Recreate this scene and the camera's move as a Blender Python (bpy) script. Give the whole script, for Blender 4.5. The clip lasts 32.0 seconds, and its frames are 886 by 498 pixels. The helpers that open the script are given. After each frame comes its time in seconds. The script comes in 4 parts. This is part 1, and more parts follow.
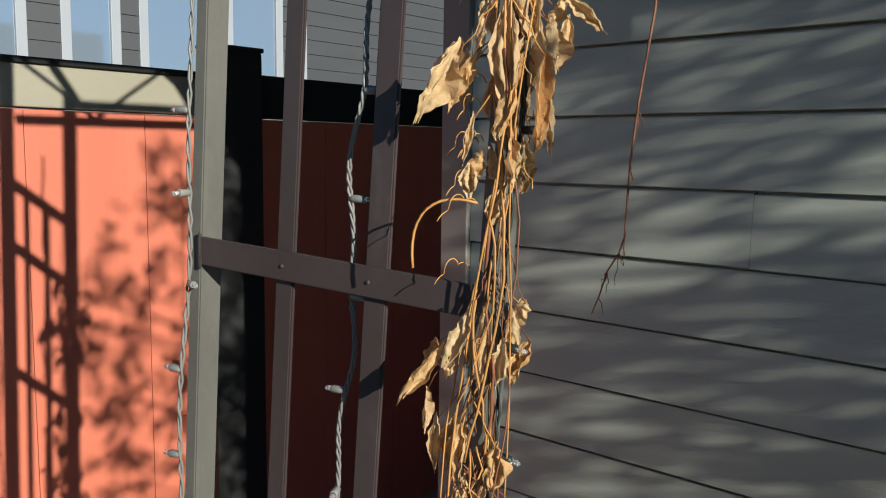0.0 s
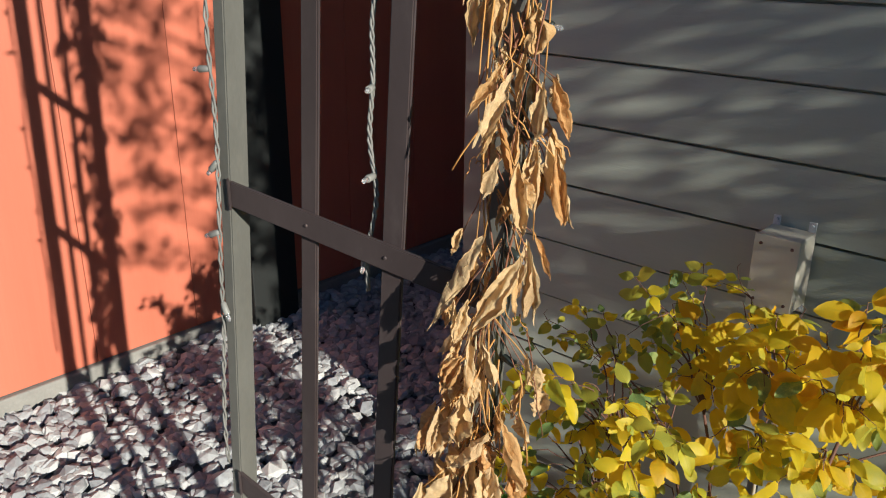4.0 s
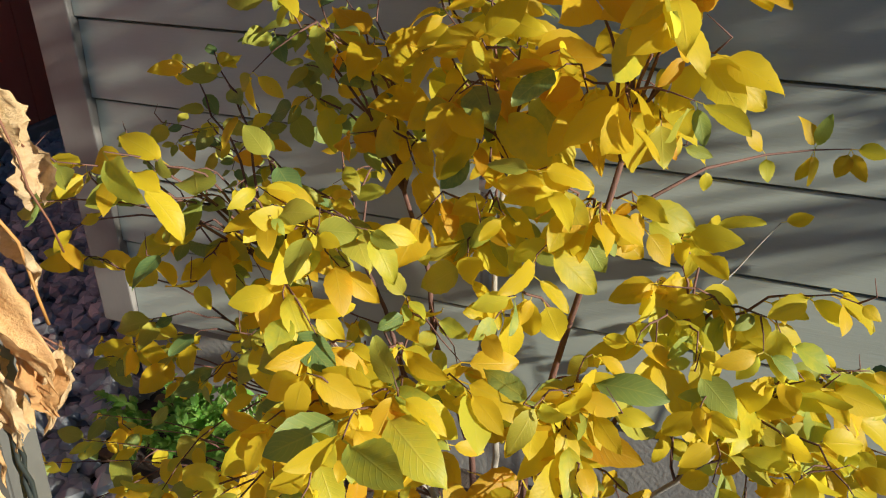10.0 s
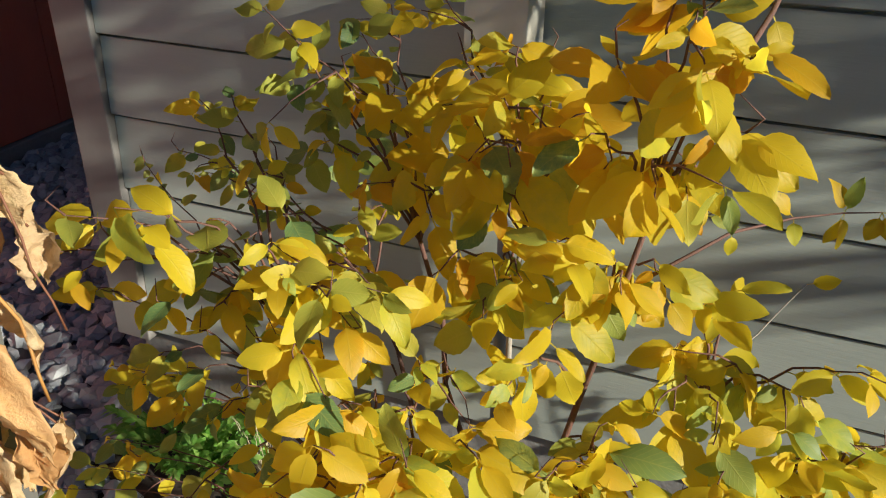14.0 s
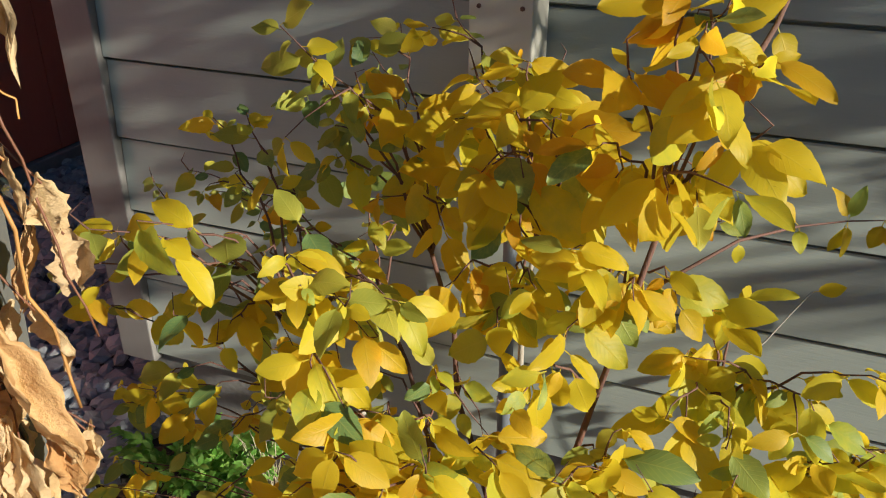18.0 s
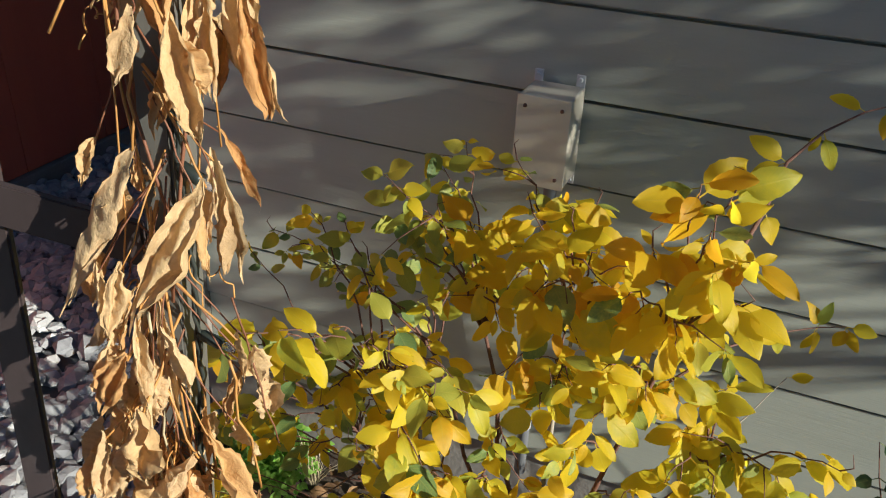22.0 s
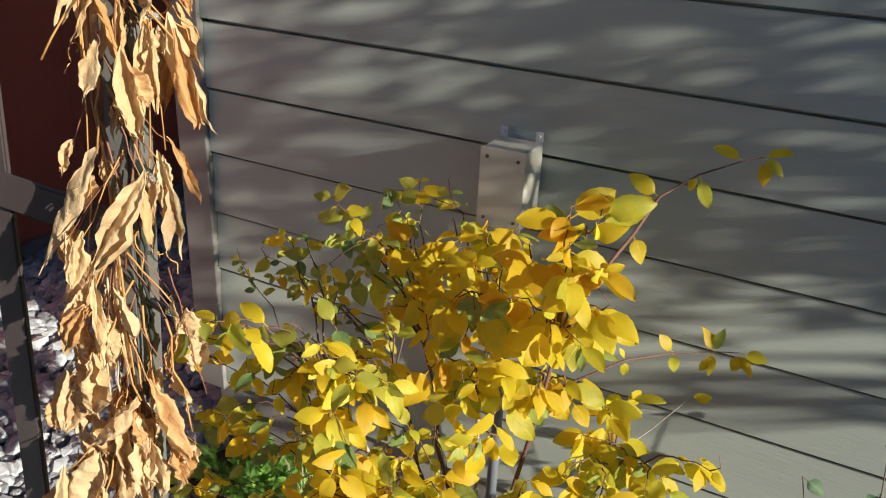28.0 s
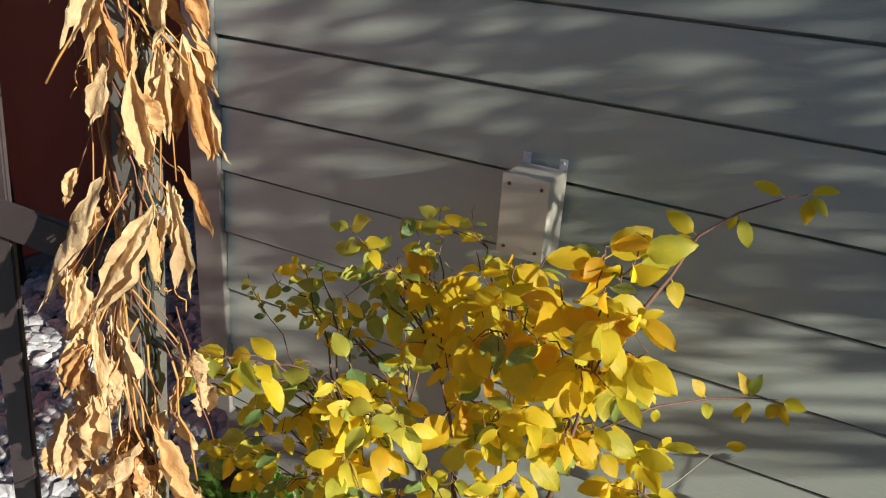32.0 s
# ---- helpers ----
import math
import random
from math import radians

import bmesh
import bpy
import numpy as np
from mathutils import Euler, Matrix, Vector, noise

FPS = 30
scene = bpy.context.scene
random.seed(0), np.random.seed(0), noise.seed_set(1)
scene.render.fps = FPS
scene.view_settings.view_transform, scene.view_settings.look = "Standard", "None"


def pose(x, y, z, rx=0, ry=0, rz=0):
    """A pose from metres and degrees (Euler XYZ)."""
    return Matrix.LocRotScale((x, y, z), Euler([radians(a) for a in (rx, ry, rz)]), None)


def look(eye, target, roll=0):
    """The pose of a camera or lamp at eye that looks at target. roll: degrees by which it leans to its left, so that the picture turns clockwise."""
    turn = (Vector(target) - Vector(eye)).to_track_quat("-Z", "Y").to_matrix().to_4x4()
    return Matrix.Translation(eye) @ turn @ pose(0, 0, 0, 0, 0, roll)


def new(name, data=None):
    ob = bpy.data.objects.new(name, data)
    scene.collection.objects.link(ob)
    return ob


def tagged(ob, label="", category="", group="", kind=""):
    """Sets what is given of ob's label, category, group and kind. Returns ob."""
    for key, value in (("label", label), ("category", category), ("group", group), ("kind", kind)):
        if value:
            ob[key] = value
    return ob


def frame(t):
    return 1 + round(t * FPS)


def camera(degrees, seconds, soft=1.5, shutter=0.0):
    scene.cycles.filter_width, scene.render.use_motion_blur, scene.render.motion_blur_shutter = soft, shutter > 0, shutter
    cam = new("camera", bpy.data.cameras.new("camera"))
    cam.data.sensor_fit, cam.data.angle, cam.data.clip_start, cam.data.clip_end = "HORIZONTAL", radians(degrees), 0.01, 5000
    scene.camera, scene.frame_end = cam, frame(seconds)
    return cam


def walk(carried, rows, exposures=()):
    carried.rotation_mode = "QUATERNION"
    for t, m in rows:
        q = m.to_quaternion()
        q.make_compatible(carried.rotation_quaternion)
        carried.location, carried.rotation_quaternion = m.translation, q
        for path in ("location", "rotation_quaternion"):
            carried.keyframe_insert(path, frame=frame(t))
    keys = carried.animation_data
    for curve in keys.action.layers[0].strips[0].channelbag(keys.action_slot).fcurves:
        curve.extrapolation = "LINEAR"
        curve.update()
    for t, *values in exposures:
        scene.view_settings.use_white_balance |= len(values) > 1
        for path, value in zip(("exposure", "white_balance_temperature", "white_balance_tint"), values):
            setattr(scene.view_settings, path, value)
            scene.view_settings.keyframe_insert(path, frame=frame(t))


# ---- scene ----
# All lengths in metres: x runs along the grey house wall, y into it, z up from the gravel.
cam = camera(56.0, 32.0, 1.1)
PATH = [
    (0, (1.315, -1.587, 1.79), (-0.005, -0.102, 1.559), 0.7),
    (0.5, (1.298, -1.581, 1.761), (0.021, -0.076, 1.438), 0.5),
    (1, (1.297, -1.591, 1.713), (-0.005, -0.123, 1.326), 0.4),
    (1.5, (1.3, -1.599, 1.661), (-0.024, -0.169, 1.211), 0.6),
    (2, (1.293, -1.612, 1.629), (-0.043, -0.214, 1.116), 0.9),
    (2.5, (1.286, -1.625, 1.615), (-0.05, -0.254, 1.033), 0.8),
    (4.5, (1.355, -1.621, 1.486), (0.179, -0.198, 0.718), 1.3),
    (5, (1.402, -1.542, 1.431), (0.41, -0.016, 0.601), 1.6),
    (5.5, (1.335, -1.414, 1.387), (0.533, 0.167, 0.461), 2.3),
    (6, (1.246, -1.232, 1.335), (0.567, 0.312, 0.261), 1.2),
    (6.5, (1.171, -1.168, 1.256), (0.614, 0.412, 0.163), 2.7),
    (7, (1.182, -1.146, 1.194), (0.58, 0.437, 0.13), 0.3),
    (7.5, (1.194, -1.149, 1.147), (0.546, 0.44, 0.12), -0.9),
    (8, (1.185, -1.163, 1.137), (0.546, 0.427, 0.104), -1.2),
    (8.5, (1.186, -1.15, 1.145), (0.524, 0.412, 0.087), -2.1),
    (9, (1.176, -1.165, 1.135), (0.517, 0.431, 0.127), -1.2),
    (9.5, (1.169, -1.158, 1.15), (0.507, 0.442, 0.15), -1.6),
    (10, (1.149, -1.175, 1.156), (0.514, 0.464, 0.204), -0.7),
    (10.5, (1.147, -1.151, 1.18), (0.491, 0.464, 0.199), -1.2),
    (11, (1.157, -1.174, 1.154), (0.462, 0.473, 0.258), -0.6),
    (11.5, (1.144, -1.148, 1.171), (0.467, 0.475, 0.217), -0.1),
    (12, (1.139, -1.137, 1.195), (0.466, 0.459, 0.196), -0.5),
    (12.5, (1.136, -1.131, 1.196), (0.462, 0.468, 0.203), -0.1),
    (13, (1.133, -1.126, 1.196), (0.46, 0.478, 0.208), -0.2),
    (13.5, (1.139, -1.139, 1.184), (0.459, 0.485, 0.235), -0.1),
    (14, (1.135, -1.137, 1.193), (0.463, 0.488, 0.24), 0.5),
    (14.5, (1.129, -1.125, 1.198), (0.468, 0.499, 0.237), -1.4),
    (16.5, (1.132, -1.16, 1.193), (0.458, 0.487, 0.281), -0.4),
    (17, (1.132, -1.16, 1.193), (0.458, 0.487, 0.281), -0.4),
    (17.5, (1.132, -1.16, 1.193), (0.458, 0.487, 0.281), -0.4),
    (18, (1.127, -1.159, 1.189), (0.454, 0.494, 0.287), -0.0),
    (18.5, (1.142, -1.142, 1.202), (0.451, 0.492, 0.279), -1.0),
    (19, (1.14, -1.152, 1.226), (0.464, 0.48, 0.289), -1.1),
    (19.5, (1.14, -1.137, 1.267), (0.457, 0.475, 0.301), -1.2),
    (20, (1.132, -1.174, 1.268), (0.459, 0.475, 0.358), -0.2),
    (20.5, (1.154, -1.192, 1.322), (0.454, 0.421, 0.369), -0.6),
    (21, (1.174, -1.231, 1.356), (0.464, 0.371, 0.392), -0.3),
    (21.5, (1.162, -1.271, 1.403), (0.458, 0.315, 0.409), 0.4),
    (22, (1.109, -1.295, 1.421), (0.449, 0.314, 0.435), 2.4),
    (22.5, (1.15, -1.324, 1.42), (0.428, 0.293, 0.491), 2.0),
    (23, (1.195, -1.353, 1.427), (0.462, 0.276, 0.528), 2.5),
    (23.5, (1.26, -1.386, 1.432), (0.497, 0.242, 0.556), 2.3),
    (24, (1.301, -1.419, 1.441), (0.538, 0.212, 0.57), 2.3),
    (24.5, (1.32, -1.432, 1.439), (0.547, 0.2, 0.579), 2.2),
    (26.5, (1.325, -1.406, 1.443), (0.526, 0.216, 0.589), 2.5),
    (27, (1.334, -1.403, 1.438), (0.516, 0.218, 0.599), 2.3),
    (27.5, (1.335, -1.401, 1.438), (0.511, 0.22, 0.607), 2.6),
    (28, (1.338, -1.394, 1.438), (0.5, 0.223, 0.613), 2.8),
    (28.5, (1.331, -1.388, 1.434), (0.489, 0.233, 0.618), 3.0),
    (29, (1.31, -1.379, 1.435), (0.487, 0.25, 0.616), 3.5),
    (29.5, (1.301, -1.377, 1.435), (0.485, 0.258, 0.622), 3.9),
    (30, (1.287, -1.37, 1.439), (0.479, 0.266, 0.62), 4.0),
    (30.5, (1.284, -1.363, 1.436), (0.47, 0.275, 0.626), 4.2),
    (31, (1.285, -1.345, 1.435), (0.451, 0.284, 0.628), 4.1),
    (31.5, (1.291, -1.357, 1.441), (0.454, 0.272, 0.636), 4.0),
    (32, (1.29, -1.348, 1.438), (0.429, 0.272, 0.642), 3.7),
]
EXPOSURES = [(t, e, 6000.0, 5.0) for t, e in ((0.0, 0.48), (2.5, 0.56), (4.5, 0.62), (6.0, 0.70), (9.0, 0.84), (12.0, 0.74), (19.0, 0.74), (22.0, 0.76), (24.0, 0.92), (28.0, 0.96), (32.0, 0.93))]
walk(cam, [(t, look(eye, target, roll)) for t, eye, target, roll in PATH], EXPOSURES)

# ---- light ----
SUN = Vector((1.0, -0.215, 0.318)).normalized()
world = bpy.data.worlds.new("sky")
scene.world = world
world.use_nodes = True
_wn = world.node_tree.nodes
_sky = _wn.new("ShaderNodeTexSky")
_sky.sky_type = 'NISHITA'
_sky.sun_disc = False
_sky.sun_elevation = math.asin(SUN.z)
_sky.sun_rotation = math.atan2(SUN.x, SUN.y)
_sky.dust_density, _sky.ozone_density, _sky.air_density = 0.3, 4.0, 1.0
_wn["Background"].inputs[1].default_value = 0.050
_tint = _wn.new("ShaderNodeMix")
_tint.data_type, _tint.blend_type = "RGBA", "MULTIPLY"
_tint.inputs[0].default_value = 1.0
_tint.inputs[7].default_value = (0.74, 0.96, 1.14, 1)
world.node_tree.links.new(_sky.outputs[0], _tint.inputs[6])
world.node_tree.links.new(_tint.outputs[2], _wn["Background"].inputs[0])
_sd = bpy.data.lights.new("sun", "SUN")
_sd.energy, _sd.angle, _sd.color = 5.0, radians(0.53), (1.0, 0.92, 0.79)
sun = new("sun", _sd)
sun.matrix_world = look(SUN * 30, (0, 0, 0))


# ---- materials ----
def mat(name, rough=0.6, metal=0.0, spec=0.5):
    m = bpy.data.materials.new(name)
    m.use_nodes = True
    b = m.node_tree.nodes["Principled BSDF"]
    b.inputs["Roughness"].default_value = rough
    b.inputs["Metallic"].default_value = metal
    b.inputs["Specular IOR Level"].default_value = spec
    return m, m.node_tree.nodes, m.node_tree.links, b


def coords(n, l, scale=(1, 1, 1), kind="Object"):
    tc = n.new("ShaderNodeTexCoord")
    mp = n.new("ShaderNodeMapping")
    mp.inputs["Scale"].default_value = scale
    l.new(tc.outputs[kind], mp.inputs["Vector"])
    return mp.outputs["Vector"]


def noise_tex(n, l, vec, scale, detail=4.0, rough=0.55):
    t = n.new("ShaderNodeTexNoise")
    t.inputs["Scale"].default_value = scale
    t.inputs["Detail"].default_value = detail
    t.inputs["Roughness"].default_value = rough
    l.new(vec, t.inputs["Vector"])
    return t.outputs["Fac"]


def ramp(n, l, fac, stops):
    r = n.new("ShaderNodeValToRGB")
    e = r.color_ramp.elements
    while len(e) < len(stops):
        e.new(0.5)
    for k, (p, c) in enumerate(stops):
        e[k].position, e[k].color = p, (*c, 1)
    l.new(fac, r.inputs["Fac"])
    return r.outputs["Color"]


def mixc(n, l, fac, a, b, mode="MIX"):
    m = n.new("ShaderNodeMix")
    m.data_type, m.blend_type = "RGBA", mode
    for s, v in ((m.inputs[0], fac), (m.inputs[6], a), (m.inputs[7], b)):
        if isinstance(v, (int, float)):
            s.default_value = v
        elif isinstance(v, tuple):
            s.default_value = (*v, 1)
        else:
            l.new(v, s)
    return m.outputs[2]


def bump(n, l, b, height, strength, dist=0.01):
    k = n.new("ShaderNodeBump")
    k.inputs["Strength"].default_value = strength
    k.inputs["Distance"].default_value = dist
    l.new(height, k.inputs["Height"])
    l.new(k.outputs["Normal"], b.inputs["Normal"])


def painted(name, col, rough=0.55, grain=(1, 1, 1), var=0.12, bump_s=0.15, scale=18.0, dirt=0.0, dirtcol=(0.1, 0.09, 0.08)):
    m, n, l, b = mat(name, rough)
    v = coords(n, l, grain)
    fine = noise_tex(n, l, v, scale * 6, 6)
    big = noise_tex(n, l, v, scale * 0.25, 3)
    dark = tuple(c * (1 - var) for c in col)
    lite = tuple(min(1, c * (1 + var)) for c in col)
    c = ramp(n, l, big, [(0.3, dark), (0.7, lite)])
    c = mixc(n, l, 0.25, c, ramp(n, l, fine, [(0.3, dark), (0.7, lite)]))
    if dirt:
        d = ramp(n, l, noise_tex(n, l, v, scale, 8, 0.7), [(0.55, (0, 0, 0)), (0.75, (1, 1, 1))])
        dm = n.new("ShaderNodeMath")
        dm.operation = "MULTIPLY"
        l.new(d, dm.inputs[0])
        dm.inputs[1].default_value = dirt
        c = mixc(n, l, dm.outputs[0], c, dirtcol)
    l.new(c, b.inputs["Base Color"])
    bump(n, l, b, fine, bump_s, 0.002)
    rr = n.new("ShaderNodeMapRange")
    rr.inputs[3].default_value, rr.inputs[4].default_value = rough - 0.1, rough + 0.12
    l.new(big, rr.inputs[0])
    l.new(rr.outputs[0], b.inputs["Roughness"])
    return m


M_SIDING = painted("siding_paint", (0.378, 0.398, 0.340), 0.5, (0.25, 1, 4), 0.07, 0.25, 14)
M_TRIM = painted("trim_paint", (0.211, 0.189, 0.167), 0.6, (2, 1, 0.4), 0.08, 0.2, 14)
M_RED = painted("red_panel_paint", (0.518, 0.142, 0.081), 0.5, (1, 3, 0.12), 0.08, 0.12, 9, 0.06, (0.57, 0.27, 0.17))
M_CREAM = painted("cream_paint", (0.275, 0.250, 0.184), 0.6, (1, 0.5, 1), 0.08, 0.15, 12)
# dark colour for the unseen boundaries, chosen to return little light
M_UNSEEN_FENCE = painted("unseen_fence_dark", (0.07, 0.065, 0.05), 0.8, (1, 1, 0.3), 0.2, 0.4, 12)
M_BLACK = painted("black_paint", (0.008, 0.009, 0.008), 0.75, (1, 1, 1), 0.2, 0.1, 12)
M_CONCRETE = painted("concrete", (0.25, 0.235, 0.21), 0.9, (1, 1, 1), 0.25, 0.8, 16, 0.5, (0.16, 0.145, 0.13))
M_METAL = painted("brown_metal_paint", (0.056, 0.041, 0.040), 0.38, (1, 1, 0.5), 0.2, 0.12, 22, 0.3, (0.13, 0.11, 0.10))
# the arbor's paint again, lighter and greyer: the posts' sunlit brightness is in the colour
M_POST_SUNLIT = painted("sunlit_post_paint", (0.119, 0.114, 0.100), 0.45, (1, 1, 0.5), 0.2, 0.12, 22, 0.3, (0.20, 0.18, 0.15))
M_BOX = painted("box_paint", (0.570, 0.524, 0.423), 0.5, (1, 1, 1), 0.06, 0.08, 20)
M_ZINC = painted("zinc", (0.55, 0.55, 0.54), 0.4, (1, 1, 1), 0.1, 0.1, 40)
M_SOIL = painted("soil", (0.065, 0.048, 0.036), 0.95, (1, 1, 1), 0.5, 1.0, 30, 0.5, (0.13, 0.10, 0.075))
M_GREYWALL = painted("grey_clapboard", (0.05, 0.051, 0.054), 0.6, (1, 0.3, 2), 0.05, 0.1, 10)
M_GRAVELBASE = painted("gravel_fines", (0.12, 0.12, 0.125), 0.95, (1, 1, 1), 0.35, 1.0, 40)
M_PVC = painted("grey_plastic", (0.200, 0.206, 0.216), 0.45, (1, 1, 1), 0.05, 0.05, 20)
M_STRAW = painted("dry_grass", (0.440, 0.368, 0.224), 0.7, (1, 1, 1), 0.2, 0.1, 30)
M_WHITE = painted("white_paint", (0.30, 0.31, 0.33), 0.45, (1, 1, 1), 0.03, 0.05, 10)
M_WIRE = painted("pale_cable", (0.195, 0.186, 0.168), 0.45, (1, 1, 1), 0.15, 0.1, 60)
M_SOCKET = painted("pale_socket", (0.235, 0.226, 0.204), 0.45, (1, 1, 1), 0.1, 0.1, 60)
M_DARKSOCKET = painted("dark_green_socket", (0.02, 0.026, 0.022), 0.4, (1, 1, 1), 0.2, 0.1, 60)
M_DARKWIRE = painted("dark_green_cable", (0.03, 0.035, 0.03), 0.45, (1, 1, 1), 0.2, 0.1, 60)
M_BARK = painted("bark", (0.135, 0.062, 0.042), 0.8, (1, 1, 0.3), 0.35, 0.6, 60)
M_PALEBARK = painted("pale_bark", (0.30, 0.26, 0.21), 0.85, (1, 1, 0.3), 0.25, 0.6, 60)
M_VINE = painted("dry_vine_stem", (0.448, 0.216, 0.056), 0.55, (1, 1, 0.3), 0.4, 0.4, 50)
M_VINEDARK = painted("dark_vine_stem", (0.198, 0.077, 0.036), 0.6, (1, 1, 0.3), 0.35, 0.4, 50)


def glass_mat():
    m, n, l, b = mat("clear_bulb", 0.08)
    b.inputs["Base Color"].default_value = (0.95, 0.95, 0.95, 1)
    b.inputs["Transmission Weight"].default_value = 0.85
    b.inputs["IOR"].default_value = 1.45
    return m


def pane_mat():
    m, n, l, b = mat("window_glass", 0.05)
    b.inputs["Base Color"].default_value = (0.35, 0.42, 0.5, 1)
    b.inputs["Specular IOR Level"].default_value = 1.0
    b.inputs["Metallic"].default_value = 0.6
    return m


def stone_mat(name, per_island):
    m, n, l, b = mat(name, 0.85)
    if per_island:
        r = n.new("ShaderNodeNewGeometry").outputs["Random Per Island"]
    else:
        r = n.new("ShaderNodeObjectInfo").outputs["Random"]
    v = coords(n, l)
    fine = noise_tex(n, l, v, 90, 6, 0.65)
    c = ramp(n, l, r, [(0.0, (0.20, 0.20, 0.215)), (0.45, (0.33, 0.33, 0.335)), (0.8, (0.45, 0.44, 0.43)), (1.0, (0.66, 0.64, 0.60))])
    c = mixc(n, l, 0.30, c, ramp(n, l, fine, [(0.3, (0.22, 0.22, 0.23)), (0.7, (0.52, 0.51, 0.49))]), "MIX")
    l.new(c, b.inputs["Base Color"])
    bump(n, l, b, fine, 0.6, 0.004)
    return m


def leaf_mat(name, stops, per_island=False, spec=0.35, vein=0.4, trans=0.64, crinkle=0.0):
    m, n, l, b = mat(name, 0.5, 0.0, spec)
    if per_island:
        r = n.new("ShaderNodeNewGeometry").outputs["Random Per Island"]
    else:
        r = n.new("ShaderNodeObjectInfo").outputs["Random"]
    uv = n.new("ShaderNodeUVMap")
    sep = n.new("ShaderNodeSeparateXYZ")
    l.new(uv.outputs["UV"], sep.inputs[0])

    def mth(op, a, c=None, clamp=False):
        k = n.new("ShaderNodeMath")
        k.operation, k.use_clamp = op, clamp
        for s, val in zip(k.inputs, (a, c)):
            if val is None:
                continue
            if isinstance(val, (int, float)):
                s.default_value = val
            else:
                l.new(val, s)
        return k.outputs[0]
    across = mth("ABSOLUTE", mth("SUBTRACT", sep.outputs[0], 0.5))
    mid = mth("SUBTRACT", 1.0, mth("MULTIPLY", across, 28.0), True)
    side = mth("SINE", mth("MULTIPLY", mth("SUBTRACT", sep.outputs[1], mth("MULTIPLY", across, 0.55)), 62.0))
    side = mth("MULTIPLY", mth("SUBTRACT", side, 0.72, True), 1.8)
    veins = mth("MAXIMUM", mid, side)
    v = coords(n, l)
    blotch = noise_tex(n, l, v, 55, 5, 0.6)
    rr = mth("ADD", r, mth("MULTIPLY", mth("SUBTRACT", blotch, 0.5), 0.32))
    base = ramp(n, l, rr, stops)
    speck = ramp(n, l, noise_tex(n, l, v, 300, 3, 0.6), [(0.70, (0, 0, 0)), (0.78, (1, 1, 1))])
    base = mixc(n, l, mth("MULTIPLY", speck, 0.35), base, (0.16, 0.06, 0.02))
    pale = mixc(n, l, 0.45, base, (0.75, 0.6, 0.14))
    col = mixc(n, l, mth("MULTIPLY", veins, vein), base, pale)
    l.new(col, b.inputs["Base Color"])
    if crinkle:
        wr = mth("ADD", noise_tex(n, l, v, 140, 6, 0.65), mth("MULTIPLY", noise_tex(n, l, v, 420, 3, 0.6), 0.4))
        bump(n, l, b, wr, crinkle, 0.006)
        # wrinkle hollows are also tinted browner: fold shade put into the colour
        col = mixc(n, l, ramp(n, l, wr, [(0.45, (1, 1, 1)), (0.85, (0, 0, 0))]), col, mixc(n, l, 0.3, col, (0.36, 0.15, 0.05)))
        l.new(col, b.inputs["Base Color"])
    else:
        bump(n, l, b, veins, 0.25, 0.0015)
    out = n["Material Output"]
    tr = n.new("ShaderNodeBsdfTranslucent")
    l.new(col, tr.inputs["Color"])
    mx = n.new("ShaderNodeMixShader")
    mx.inputs[0].default_value = trans
    l.new(b.outputs[0], mx.inputs[1])
    l.new(tr.outputs[0], mx.inputs[2])
    l.new(mx.outputs[0], out.inputs["Surface"])
    return m


GOLD = [(0.0, (0.80, 0.43, 0.016)), (0.25, (0.83, 0.57, 0.020)), (0.60, (0.85, 0.66, 0.026)), (0.88, (0.80, 0.67, 0.040)), (1.0, (0.60, 0.57, 0.06))]
LEMON_TONES = [(0.0, (0.820, 0.527, 0.020)), (0.35, (0.849, 0.639, 0.023)), (0.72, (0.839, 0.683, 0.032)), (0.90, (0.683, 0.644, 0.054)), (1.0, (0.449, 0.527, 0.088))]
OLIVE_TONES = [(0.0, (0.56, 0.48, 0.05)), (0.30, (0.43, 0.43, 0.06)), (0.62, (0.28, 0.34, 0.07)), (0.85, (0.16, 0.26, 0.085)), (1.0, (0.50, 0.51, 0.10))]
M_LEAF = leaf_mat("autumn_leaf", GOLD, False, 0.5, 0.4, 0.70)
M_LEAFS = leaf_mat("autumn_leaf_mass", GOLD, True, 0.5, 0.4, 0.70)
M_LEMON = leaf_mat("lemon_leaf", LEMON_TONES, False, 0.5)
M_LEMONS = leaf_mat("lemon_leaf_mass", LEMON_TONES, True, 0.5)
M_OLIVE = leaf_mat("turning_leaf", OLIVE_TONES, False, 0.5, 0.4, 0.5)
M_OLIVES = leaf_mat("turning_leaf_mass", OLIVE_TONES, True, 0.5, 0.4, 0.5)
DRY = [(0.0, (0.658, 0.346, 0.128)), (0.25, (0.785, 0.521, 0.247)), (0.7, (0.821, 0.612, 0.346)), (1.0, (0.694, 0.475, 0.255))]
M_DRY = leaf_mat("dry_leaf", DRY, False, 0.2, 0.3, 0.34, 0.5)
WEED = [(0.0, (0.14, 0.33, 0.04)), (0.6, (0.24, 0.46, 0.07)), (1.0, (0.36, 0.52, 0.11))]
M_WEED = leaf_mat("weed_leaf", WEED, True, 0.3, 0.2, 0.4)
DARKG = [(0.0, (0.045, 0.10, 0.04)), (1.0, (0.09, 0.16, 0.06))]
M_DARKLEAF = leaf_mat("dark_leaf", DARKG, False, 0.4, 0.3, 0.25)
M_TREELEAF = leaf_mat("tree_leaf", GOLD, True, 0.35, 0.4, 0.25)
